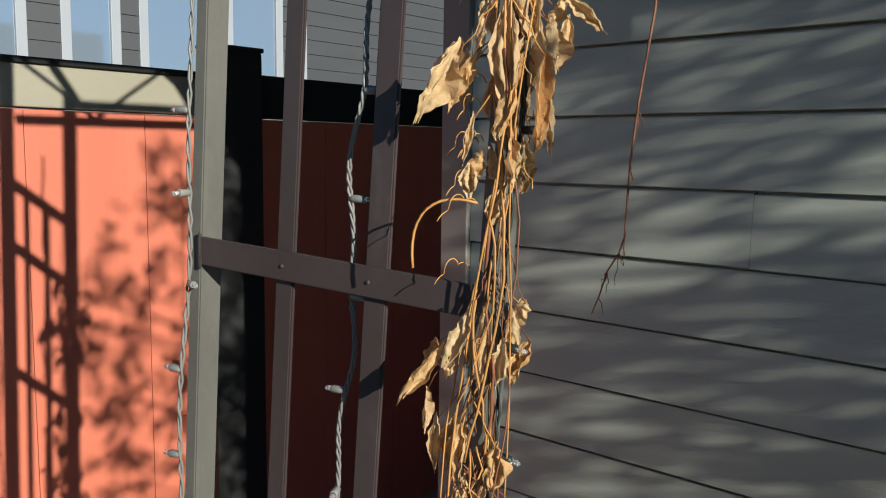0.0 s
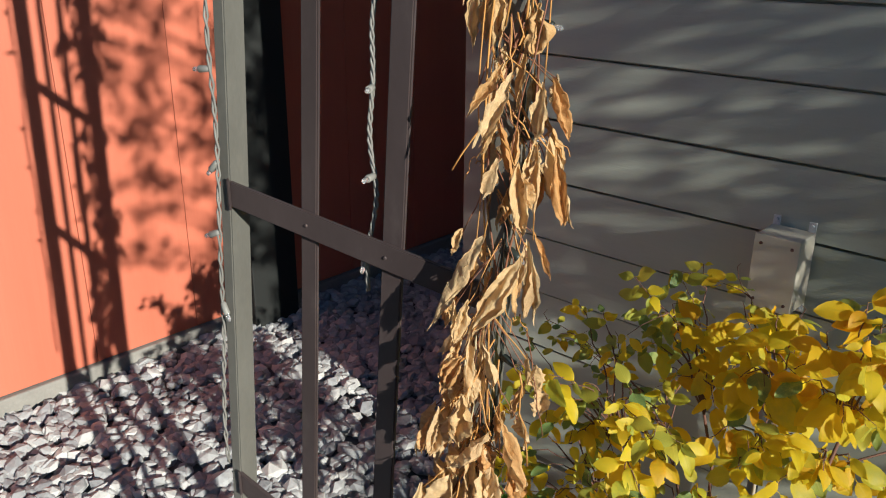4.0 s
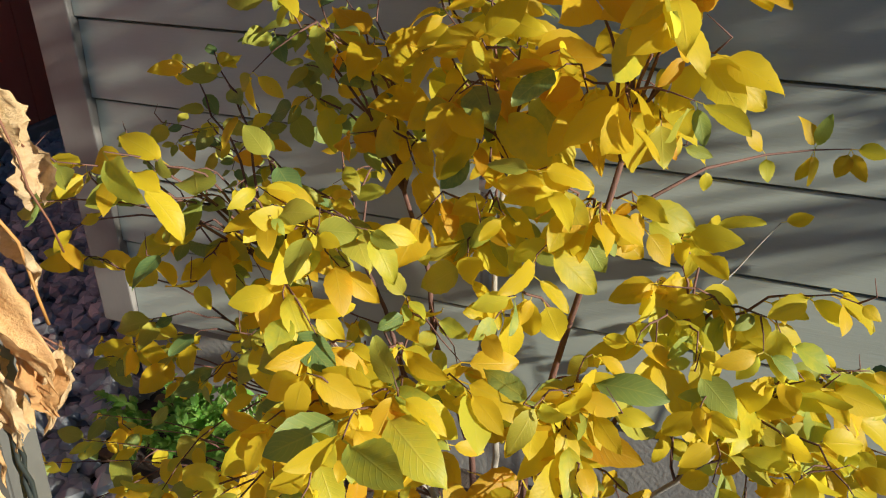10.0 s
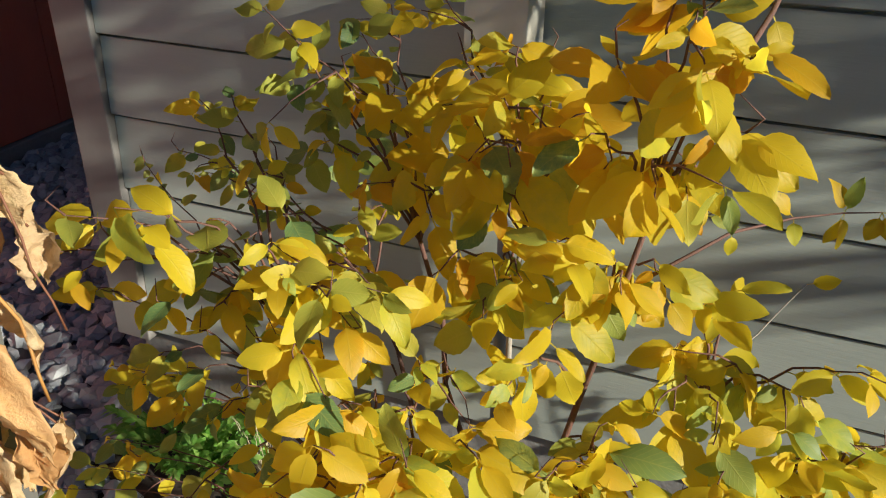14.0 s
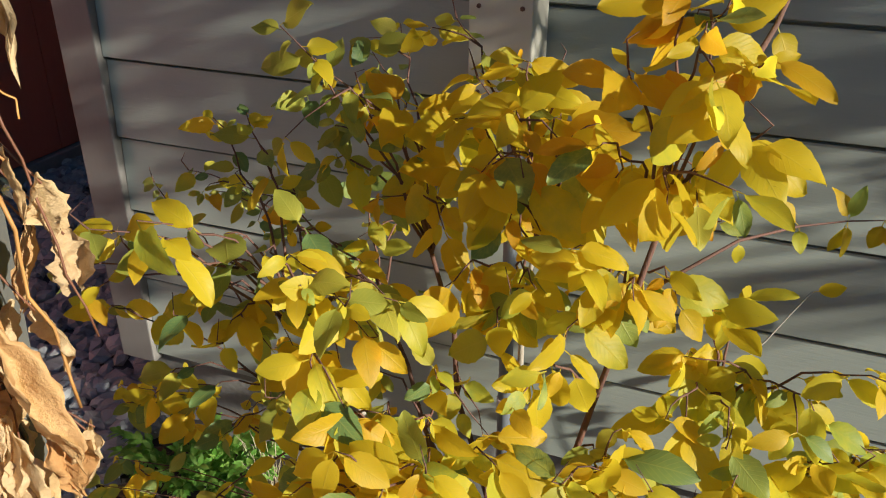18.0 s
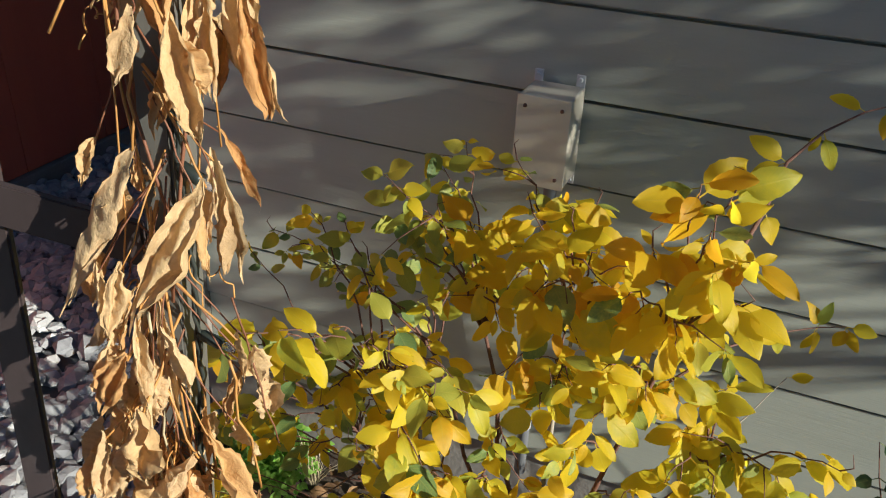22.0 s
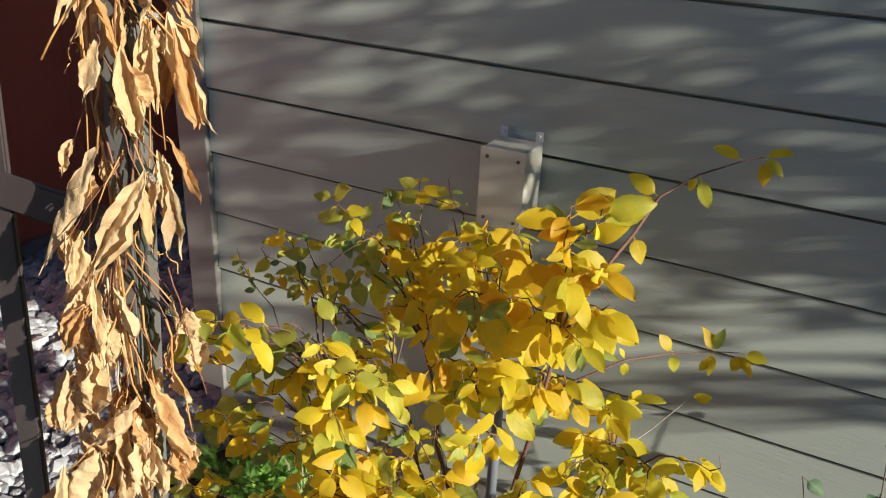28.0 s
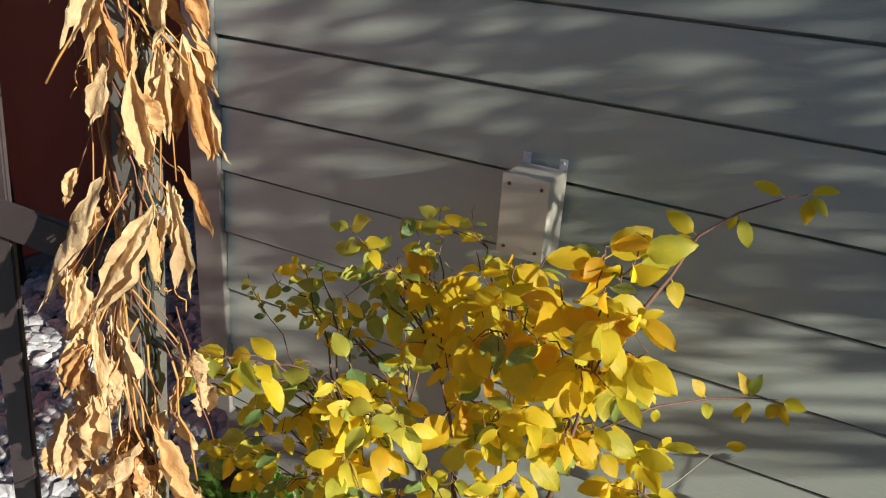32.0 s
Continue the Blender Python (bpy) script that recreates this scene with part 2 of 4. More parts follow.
LITTER = [(0.0, (0.10, 0.055, 0.03)), (0.6, (0.20, 0.11, 0.06)), (1.0, (0.34, 0.20, 0.10))]
M_LITTER = leaf_mat("fallen_leaf", LITTER, True, 0.2, 0.2, 0.1)
M_STONE = stone_mat("crushed_stone", False)
M_STONES = stone_mat("crushed_stone_mass", True)
M_BULB = glass_mat()
M_PANE = pane_mat()


# ---- mesh helpers ----
def mesh_of(name, bm, material, smooth=False):
    me = bpy.data.meshes.new(name)
    bm.to_mesh(me)
    bm.free()
    if material:
        me.materials.append(material)
    if smooth:
        for p in me.polygons:
            p.use_smooth = True
    return me


def part(name, bm, material, parent=None, label="", smooth=False):
    ob = new(name, mesh_of(name, bm, material, smooth))
    if parent:
        ob.parent = parent
    if label:
        ob["label"] = label
    return ob


def adopt(ob, parent, m=None):
    """Hang ob under parent, at the world pose m."""
    ob.parent = parent
    ob.matrix_basis = Matrix.Translation(-parent.location) @ (m or Matrix.Identity(4))
    return ob


def thing(name, at, label, category, group="", kind=""):
    e = new(name)
    e.location = at
    return tagged(e, label, category, group, kind)


def box(bm, lo, hi, bevel=0.0):
    r = bmesh.ops.create_cube(bm, size=1.0)
    vs = r["verts"]
    for v in vs:
        v.co = Vector([lo[k] + (v.co[k] + 0.5) * (hi[k] - lo[k]) for k in range(3)])
    if bevel:
        es = list({e for v in vs for e in v.link_edges})
        bmesh.ops.bevel(bm, geom=es, offset=bevel, segments=2, affect="EDGES", profile=0.5)
    return bm


def boxed(lo, hi, bevel=0.0):
    return box(bmesh.new(), lo, hi, bevel)


def tube(bm, pts, radii, sides=6, cap=True):
    rings = []
    pts = [Vector(p) for p in pts]
    ref = Vector((0.31, 0.52, 0.8)).normalized()
    for k, p in enumerate(pts):
        d = (pts[min(k + 1, len(pts) - 1)] - pts[max(k - 1, 0)])
        d = d.normalized() if d.length > 1e-9 else Vector((0, 0, 1))
        u = d.cross(ref)
        if u.length < 1e-3:
            u = d.cross(Vector((1, 0, 0)))
        u.normalize()
        w = d.cross(u)
        r = radii[k] if isinstance(radii, (list, tuple)) else radii
        rings.append([bm.verts.new(p + r * (math.cos(2 * math.pi * j / sides) * u + math.sin(2 * math.pi * j / sides) * w)) for j in range(sides)])
    for a, b in zip(rings, rings[1:]):
        for j in range(sides):
            f = bm.faces.new((a[j], a[(j + 1) % sides], b[(j + 1) % sides], b[j]))
            f.smooth = True
    if cap:
        bm.faces.new(rings[0][::-1])
        bm.faces.new(rings[-1])
    return bm


def bend(a, b, n=6, sag=0.0, wob=0.0, rng=random):
    """Points from a to b with a sag and a wobble."""
    a, b = Vector(a), Vector(b)
    out = []
    for k in range(n + 1):
        s = k / n
        p = a.lerp(b, s)
        p.z -= sag * 4 * s * (1 - s)
        if 0 < k < n and wob:
            p += Vector((rng.uniform(-wob, wob), rng.uniform(-wob, wob), rng.uniform(-wob, wob)))
        out.append(p)
    return out


def leaf_verts(length, width, fold=0.25, curl=0.2, n=7, wave=0.06, rng=random, tip=0.85):
    """A serrated oval leaf along +y, in the xy plane: verts, faces and uvs."""
    vs, fs, uv = [], [], []
    ph = rng.uniform(0, 6)
    for k in range(n + 1):
        s = k / n
        w = width * 0.5 * (math.sin(math.pi * s ** tip)) ** 0.72 if 0 < s < 1 else width * 0.015
        y = length * s
        droop = -curl * length * s * s
        ser = 1.0 + 0.03 * (-1) ** k
        ww = wave * width * math.sin(5 * s + ph)
        for side in (-1, -0.5, 0, 0.5, 1):
            vs.append((side * w * ser, y, droop + fold * abs(side) * w + ww * side * abs(side)))
            uv.append((0.5 + 0.5 * side, s))
    for k in range(n):
        for j in range(4):
            a = k * 5 + j
            fs.append((a, a + 1, a + 6, a + 5))
    return vs, fs, uv


def leaf_mesh(name, material, rng, length=0.046, width=0.027, fold=0.25, curl=0.2, n=6, stalk=0.010, tip=0.85):
    vs, fs, uv = leaf_verts(length, width, fold, curl, n, 0.10, rng, tip)
    vs = [(x, y + stalk, z) for x, y, z in vs]
    k = len(vs)
    r = 0.0008
    vs += [(-r, 0, 0), (r, 0, 0), (r, stalk, 0), (-r, stalk, 0)]
    uv += [(0.5, 0)] * 4
    fs.append((k, k + 1, k + 2, k + 3))
    me = bpy.data.meshes.new(name)
    me.from_pydata(vs, [], fs)
    lay = me.uv_layers.new(name="UVMap")
    for lp in me.loops:
        lay.data[lp.index].uv = uv[lp.vertex_index]
    for p in me.polygons:
        p.use_smooth = True
    me.materials.append(material)
    return me


def merged(name, pieces, material):
    """One mesh out of many (mesh, matrix) pieces, with their uvs."""
    vs, fs, uvs = [], [], []
    for me, m in pieces:
        k = len(vs)
        vs += [m @ v.co for v in me.vertices]
        lay = me.uv_layers[0].data if me.uv_layers else None
        for p in me.polygons:
            fs.append([k + i for i in p.vertices])
            for li in p.loop_indices:
                uvs.append(tuple(lay[li].uv) if lay else (0, 0))
    out = bpy.data.meshes.new(name)
    out.from_pydata(vs, [], fs)
    lay = out.uv_layers.new(name="UVMap")
    for k, u in enumerate(uvs):
        lay.data[k].uv = u
    for p in out.polygons:
        p.use_smooth = True
    out.materials.append(material)
    return out


def facing(p, direction, normal, size=1.0):
    """A matrix that lays +y along direction and +z near normal."""
    y = Vector(direction).normalized()
    x = y.cross(Vector(normal))
    if x.length < 1e-4:
        x = y.cross(Vector((1, 0.3, 0)))
    x.normalize()
    z = x.cross(y)
    m = Matrix((x, y, z)).transposed().to_4x4()
    return Matrix.Translation(p) @ m @ Matrix.Scale(size, 4)


# ---- ground ----
def ground_z(x, y):
    return 0.012 * noise.noise(Vector((x * 1.7, y * 1.7, 0.3))) + 0.006 * noise.noise(Vector((x * 6, y * 6, 2.0)))


def build_ground():
    bm = bmesh.new()
    xs = [-40, -12, -4] + [-1.6 + 0.08 * k for k in range(50)] + [4, 12, 40]
    ys = [-40, -12, -4] + [-2.2 + 0.08 * k for k in range(60)] + [4, 12, 40]
    grid = [[bm.verts.new((x, y, ground_z(x, y) - 0.02)) for y in ys] for x in xs]
    for a, b in zip(grid, grid[1:]):
        for j in range(len(ys) - 1):
            bm.faces.new((a[j], b[j], b[j + 1], a[j + 1]))
    ob = part("ground", bm, M_SOIL, smooth=True)
    tagged(ob, "dark brown garden soil with scattered dead twigs", "ground", kind="structure")


build_ground()

# ---- grey house ----
BOARD = 0.15
SID_BOTTOM = 0.19


def build_house():
    wall = part("wall_house", boxed((-0.06, 0.03, 0.16), (6.0, 0.20, 3.6)), M_SIDING)
    tagged(wall, "grey-green painted lap siding wall of the house", "wall", kind="structure")
    found = part("foundation", boxed((-0.05, 0.012, -0.3), (6.0, 0.22, 0.20), 0.006), M_CONCRETE)
    tagged(found, "rough grey concrete house foundation", "foundation", kind="structure")
    end = part("wall_house_end", boxed((-0.06, 0.2, -0.3), (0.14, 5.0, 3.6)), M_SIDING)
    tagged(end, "plain grey end wall of the house", "wall", kind="structure")
    zs = [1.12 + 0.004 - BOARD * k for k in range(6, -16, -1)]
    zs[0] = SID_BOTTOM
    rng = random.Random(4)
    for k, z in enumerate(zs[:-1]):
        top = zs[k + 1] + 0.012
        tilt = rng.uniform(-0.0015, 0.0015)
        spans = [(0.002, 5.9)]
        if k == 9:
            spans = [(0.002, JOINT), (JOINT + 0.0008, 5.9)]
        for x0, x1 in spans:
            bm = bmesh.new()
            prof = [(0.012, z + 0.001), (-0.0098, z), (-0.0110, z + 0.0012), (-0.0034, top - 0.0185), (0.012, top - 0.0185), (0.012, top), (0.03, top), (0.03, z + 0.001)]
            a = [bm.verts.new((x0, y, zz + tilt)) for y, zz in prof]
            m = [bm.verts.new((x1, y, zz - tilt)) for y, zz in prof]
            n = len(prof)
            for j in range(n):
                bm.faces.new((a[j], a[(j + 1) % n], m[(j + 1) % n], m[j]))
            bm.faces.new(a[::-1])
            bm.faces.new(m)
            bmesh.ops.recalc_face_normals(bm, faces=bm.faces)
            part("board", bm, M_SIDING, wall)
    t = part("trim_corner", boxed((-0.085, -0.022, 0.17), (0.0, 0.03, 3.6), 0.003), M_TRIM)
    tagged(t, "taupe painted vertical corner trim board", "trim", kind="structure")
    t2 = part("trim_corner_side", boxed((-0.085, 0.0305, 0.17), (-0.0605, 0.12, 3.6), 0.003), M_TRIM)
    tagged(t2, "taupe painted corner trim round the end wall", "trim", kind="structure")


JOINT = 0.70
build_house()


def build_light_blockers():
    """Unseen eaves added for shade, and plain fences closing the yard behind the camera."""
    # overhang out of view, added to hold sky light off the walls
    e = part("eaves", boxed((-1.15, -0.42, 2.75), (6.4, 5.2, 2.82), 0.004), M_TRIM)
    tagged(e, "taupe eaves added out of view to shade the passage and walls", "eaves", kind="structure")
    f = part("fascia", boxed((-1.18, -0.45, 2.72), (6.4, -0.4205, 2.90), 0.004), M_TRIM)
    tagged(f, "taupe fascia board on the added, unseen eaves", "trim", kind="structure")
    # added boundaries out of view: they block low sky and bounce little
    for name, lo, hi in (("fence_south", (-1.55, -6.1, 0), (9.0, -6.0, 1.8)), ("fence_east", (9.0, -6.1, 0), (9.1, 0.2, 1.8)), ("wall_house_far", (6.0, 0.03, -0.3), (9.1, 0.2, 2.5))):
        tagged(part(name, boxed(lo, hi), M_UNSEEN_FENCE), "plain dark boundary added out of view to cut bounced light", "wall", kind="structure")


build_light_blockers()

# ---- red wall ----
RX = -1.43


def build_red_wall():
    w = part("wall_red", boxed((RX - 0.10, -1.31, 0.06), (RX - 0.012, 6.0, 1.910)), M_RED)
    tagged(w, "vivid red-orange painted panel fence wall", "wall", kind="structure")
    # the wall's unseen run made dark, so less red light bounces onto the siding
    f = part("fence_west", boxed((RX - 0.10, -6.0, 0.061), (RX - 0.002, -1.3105, 1.910)), M_UNSEEN_FENCE)
    tagged(f, "plain dark boundary added out of view to cut bounced light", "wall", kind="structure")
    rng = random.Random(2)
    y = -1.31
    edges = []
    while y < 6.0:
        edges.append(y)
        y += 0.41
    for a in edges:
        part("panel", boxed((RX - 0.012, a + 0.0012, 0.065), (RX + rng.uniform(0, 0.0015), a + 0.4088, 1.905), 0.0015), M_RED, w)
    c = part("wall_cap_dark", boxed((RX - 0.11, 0.3005, 1.9155), (RX + 0.012, 6.0, 2.080), 0.004), M_BLACK)
    tagged(c, "black fascia board on the fence beyond the post", "trim", kind="structure")
    c = part("wall_cap", boxed((RX - 0.11, -5.0, 1.915), (RX + 0.012, 0.30, 2.050), 0.004), M_CREAM)
    tagged(c, "cream fascia board along the top of the red wall", "trim", kind="structure")
    c = part("wall_cap_rail", boxed((RX - 0.13, -5.0, 2.0505), (RX + 0.03, 0.30, 2.070), 0.004), M_BLACK)
    tagged(c, "dark metal capping on the fence top", "trim", kind="structure")
    f = part("wall_footing", boxed((RX - 0.12, -5.0, -0.2), (RX + 0.02, 6.0, 0.06), 0.006), M_CONCRETE)
    tagged(f, "grey concrete footing under the red wall", "footing", kind="structure")
    p = thing("fence_post", (RX + 0.06, 0.235, 0), "black painted square post before the red wall", "post")
    part("shaft", boxed((-0.047, -0.11, -0.1), (0.045, 0.11, 2.15), 0.006), M_BLACK, p)
    part("top_cap", boxed((-0.052, -0.116, 2.1502), (0.052, 0.116, 2.168), 0.006), M_BLACK, p)


build_red_wall()


# ---- neighbour's house ----
def build_neighbour():
    X = -6.0
    h = thing("neighbour_house", (X, 4.0, 0), "grey clapboard house with tall white-framed windows behind the fence", "house")
    wins = [(0.50, 1.30), (1.76, 2.12), (2.48, 3.05), (3.40, 3.93)]
    adopt(part("wall", boxed((X - 0.3, -6.0, 0.0), (X - 0.02, 14.0, 6.0)), M_GREYWALL), h)
    edges = [-6.0] + [e for w in wins for e in (w[0] - 0.09, w[1] + 0.09)] + [4.22]
    z = 1.6
    while z < 4.6:
        for a, b in zip(edges[0::2] + [4.34], edges[1::2] + [14.0]):
            if b - a < 0.03:
                continue
            bm = bmesh.new()
            pr = [(X + 0.016, z), (X + 0.002, z + 0.155), (X - 0.02, z + 0.155), (X - 0.02, z)]
            v0 = [bm.verts.new((x, a, zz)) for x, zz in pr]
            v1 = [bm.verts.new((x, b, zz)) for x, zz in pr]
            for j in range(4):
                bm.faces.new((v0[j], v0[(j + 1) % 4], v1[(j + 1) % 4], v1[j]))
            bm.faces.new(v0[::-1])
            bm.faces.new(v1)
            bmesh.ops.recalc_face_normals(bm, faces=bm.faces)
            adopt(part("board", bm, M_GREYWALL), h)
        z += 0.155
    for y0, y1 in wins:
        bm = bmesh.new()
        for lo, hi in (((X - 0.02, y0 - 0.09, 2.10), (X + 0.03, y0, 4.5)), ((X - 0.02, y1, 2.10), (X + 0.03, y1 + 0.09, 4.5)), ((X - 0.02, y0, 2.10), (X + 0.03, y1, 2.19)), ((X - 0.02, y0, 4.41), (X + 0.03, y1, 4.5))):
            box(bm, lo, hi, 0.004)
        w = adopt(part("window", bm, M_WHITE), h)
        part("pane", boxed((X - 0.015, y0 + 0.001, 2.191), (X + 0.004, y1 - 0.001, 4.409)), M_PANE, w)
        w.children[0].matrix_basis = Matrix.Identity(4)
    adopt(part("corner_board", boxed((X - 0.02, 4.22, 0.5), (X + 0.03, 4.34, 6.0), 0.004), M_WHITE), h)
    bm = bmesh.new()
    vs = [bm.verts.new(p) for p in ((X + 0.4, -6.3, 5.9), (X + 0.4, 14.3, 5.9), (X - 4, 14.3, 8.2), (X - 4, -6.3, 8.2), (X + 0.4, -6.3, 6.05), (X + 0.4, 14.3, 6.05), (X - 4, 14.3, 8.4), (X - 4, -6.3, 8.4))]
    for f in ((0, 1, 2, 3), (7, 6, 5, 4), (0, 4, 5, 1), (1, 5, 6, 2), (2, 6, 7, 3), (3, 7, 4, 0)):
        bm.faces.new([vs[i] for i in f])
    adopt(part("roof", bm, M_BLACK), h)


build_neighbour()

# ---- metal arbor ----
ARBOR_AT = Vector((0.276, -0.945, 0))
ARBOR_ALONG = Vector((0.977, 0.215, 0))
ARBOR_OUT = Vector((0.215, -0.977, 0))


def arbor_point(u, z, out=0.0):
    """A point of the leaning panel at the share u across, at height z, out metres in front of its plane."""
    s = -0.02 + 0.455 * u + 0.065 * (z - 1.2)
    return ARBOR_AT + ARBOR_ALONG * s + ARBOR_OUT * out + Vector((0, 0, z))


def px_at(u, z):
    return arbor_point(u, z).x


def py_at(z, u=1.0):
    return arbor_point(u, z).y


def bar(name, u, z0, z1, wx, wy, parent, out=0.0, bevel=0.002, material=None):
    bm = boxed((-wx / 2, -wy / 2, 0), (wx / 2, wy / 2, 1), 0.0)
    for v in bm.verts:
        z = z0 + v.co.z * (z1 - z0)
        v.co = arbor_point(u, z, out) + ARBOR_ALONG * v.co.x - ARBOR_OUT * v.co.y
    bmesh.ops.bevel(bm, geom=list(bm.edges), offset=bevel, segments=2, affect="EDGES")
    return part(name, bm, material or M_METAL, parent)


def strip(bm, a, b, high, out0, out1):
    """A flat bar from a to b across the panel, high metres tall, between two distances in front of its plane."""
    r = bmesh.ops.create_cube(bm, size=1.0)["verts"]
    for v in r:
        e = b if v.co.x > 0 else a
        v.co = e + Vector((0, 0, high * v.co.z)) + ARBOR_OUT * (out1 if v.co.y < 0 else out0)
    bmesh.ops.bevel(bm, geom=list({e for v in r for e in v.link_edges}), offset=0.0012, segments=2, affect="EDGES")
    return bm


def rod(name, a, b, r, parent):
    bm = bmesh.new()
    tube(bm, [a, b], r, 4)
    return part(name, bm, M_METAL, parent)


def build_arbor():
    a = thing("metal_arbor", (0, 0, 0), "brown painted metal arbor with flat bars, leaning a little", "arbor")
    TOP = 2.66
    bar("post", 0.0, -0.1, TOP, 0.021, 0.042, a, -0.012, material=M_POST_SUNLIT)
    bar("post", 1.0, -0.1, TOP, 0.026, 0.042, a, -0.012, material=M_POST_SUNLIT)
    bar("upright", 0.343, -0.02, 2.24, 0.029, 0.008, a)
    bar("upright", 0.66, -0.02, 2.24, 0.034, 0.008, a)
    for zl, zr in ((0.16, 0.08), (0.635, 0.47), (1.166, 1.096), (1.650, 1.620), (2.06, 2.04), (2.26, 2.25)):
        p = arbor_point(0, zl) + ARBOR_ALONG * 0.011
        q = arbor_point(1, zr) - ARBOR_ALONG * 0.0135
        r = part("rail", strip(bmesh.new(), p, q, 0.039, 0.0045, 0.0125), M_METAL, a)
        part("bracket", strip(bmesh.new(), p - ARBOR_ALONG * 0.0005, p + ARBOR_ALONG * 0.005, 0.050, 0.0127, 0.0160), M_METAL, r)
        for u in (0.343, 0.66):
            if zl > 1.0:
                bm = bmesh.new()
                bmesh.ops.create_uvsphere(bm, u_segments=8, v_segments=5, radius=0.003, matrix=Matrix.Translation(p.lerp(q, u) + ARBOR_OUT * 0.0125))
                part("rivet", bm, M_METAL, r)
    # open roof frame, running back towards the house
    for u in (0.0, 1.0):
        e = arbor_point(u, 2.63)
        for z in ((2.44, 2.63) if u == 0 else (2.63,)):
            part("beam", boxed((e.x - 0.013, e.y + 0.036, z - 0.013), (e.x + 0.013, -0.12, z + 0.013), 0.002), M_METAL, a)
        for k in range(3 if u == 0 else 0):
            y0, y1 = e.y + 0.05 + 0.24 * k, e.y + 0.05 + 0.24 * (k + 1)
            za, zb = (2.45, 2.62) if k % 2 else (2.62, 2.45)
            rod("brace", (e.x, y0, za), (e.x, y1, zb), 0.008, a)
        part("back_post", boxed((e.x - 0.015, -0.12, 2.15), (e.x + 0.015, -0.09, 2.66), 0.002), M_METAL, a)
    for y in (-0.79, -0.3):
        part("cross_beam", boxed((px_at(0, 2.63) + 0.0135, y - 0.012, 2.619), (px_at(1, 2.63) - 0.0135, y + 0.012, 2.641), 0.002), M_METAL, a)
    return a


build_arbor()


# ---- junction box ----
def build_box():
    j = thing("junction_box", (0.777, -0.017, 0.922), "beige painted metal junction box screwed to the siding", "electrical box")
    w, h, d = 0.086, 0.149, 0.080
    part("body", boxed((-w / 2, -d, -h / 2), (w / 2, 0.0, h / 2), 0.003), M_BOX, j)
    part("cover", boxed((-w / 2 - 0.0012, -d - 0.003, -h / 2 - 0.0012), (w / 2 + 0.0012, -d - 0.0002, h / 2 + 0.0012), 0.0014), M_BOX, j)
    for x in (-0.030, 0.030):
        for z in (-0.058, 0.058):
            bm = bmesh.new()
            bmesh.ops.create_cone(bm, cap_ends=True, segments=10, radius1=0.0034, radius2=0.0026, depth=0.003, matrix=Matrix.Translation((x, -d - 0.0045, z)) @ Matrix.Rotation(radians(90), 4, "X"))
            part("screw", bm, M_BARK, j)
    for x in (-0.035, 0.035):
        for s in (-1, 1):
            bm = boxed((x - 0.0075, -0.005, s * (h / 2 + 0.009) - 0.011), (x + 0.0075, -0.002, s * (h / 2 + 0.009) + 0.011), 0.0014)
            e = part("mounting_ear", bm, M_ZINC, j, "bare zinc mounting ear")
            bm = bmesh.new()
            bmesh.ops.create_cone(bm, cap_ends=True, segments=10, radius1=0.0042, radius2=0.003, depth=0.0035, matrix=Matrix.Translation((x, -0.0068, s * (h / 2 + 0.012))) @ Matrix.Rotation(radians(90), 4, "X"))
            part("screw", bm, M_ZINC, e)
    bm = bmesh.new()
    tube(bm, [(0.012, -0.034, -h / 2), (0.012, -0.034, -0.74)], 0.0115, 12)
    part("conduit", bm, M_PVC, j, "grey plastic conduit running down")
    for z in (-0.30, -0.62):
        bm = bmesh.new()
        tube(bm, [(0.012, -0.034, z), (0.012, -0.034, z + 0.02)], 0.0135, 12)
        part("conduit_strap", bm, M_ZINC, j, "zinc pipe strap")


build_box()


# ---- yellow shrub ----
SHRUB_BASE = Vector((0.92, -0.42, 0))
STEM_TOPS = [(1.06, -0.55, 0.90), (0.95, -0.50, 0.86), (0.83, -0.46, 0.80), (0.74, -0.56, 0.74), (1.12, -0.44, 0.66), (0.88, -0.60, 0.62), (0.62, -0.42, 0.52), (1.02, -0.58, 0.60), (0.72, -0.36, 0.66), (1.18, -0.48, 0.58)]
RIGHT_GOLD = [(1.06, -0.55, 1.10), (1.09, -0.53, 1.09), (1.08, -0.60, 1.08), (1.12, -0.60, 1.06), (1.09, -0.61, 1.03), (1.12, -0.58, 1.00), (1.07, -0.60, 0.95), (1.09, -0.56, 0.93), (1.03, -0.58, 1.04), (1.10, -0.50, 0.90), (1.02, -0.55, 0.94)]
CROWN_GOLD = [(0.92, -0.47, 1.01), (0.88, -0.47, 0.99), (0.94, -0.42, 0.99), (0.87, -0.50, 0.96), (0.93, -0.52, 0.98), (0.96, -0.48, 0.97), (0.81, -0.47, 0.96), (0.91, -0.54, 0.93), (0.83, -0.48, 0.88), (0.95, -0.54, 0.93), (0.94, -0.56, 0.89), (0.98, -0.50, 0.93), (0.86, -0.50, 0.85), (0.88, -0.44, 0.90), (0.99, -0.46, 0.88), (0.91, -0.42, 0.84)]
LEFT_TALL = [(0.73, -0.55, 1.04), (0.75, -0.53, 1.01), (0.78, -0.50, 0.97), (0.74, -0.33, 1.00), (0.73, -0.38, 0.98), (0.84, -0.42, 1.03), (0.72, -0.45, 0.92), (0.69, -0.34, 0.80), (0.70, -0.45, 0.87), (0.76, -0.36, 0.85), (0.79, -0.42, 0.92)]
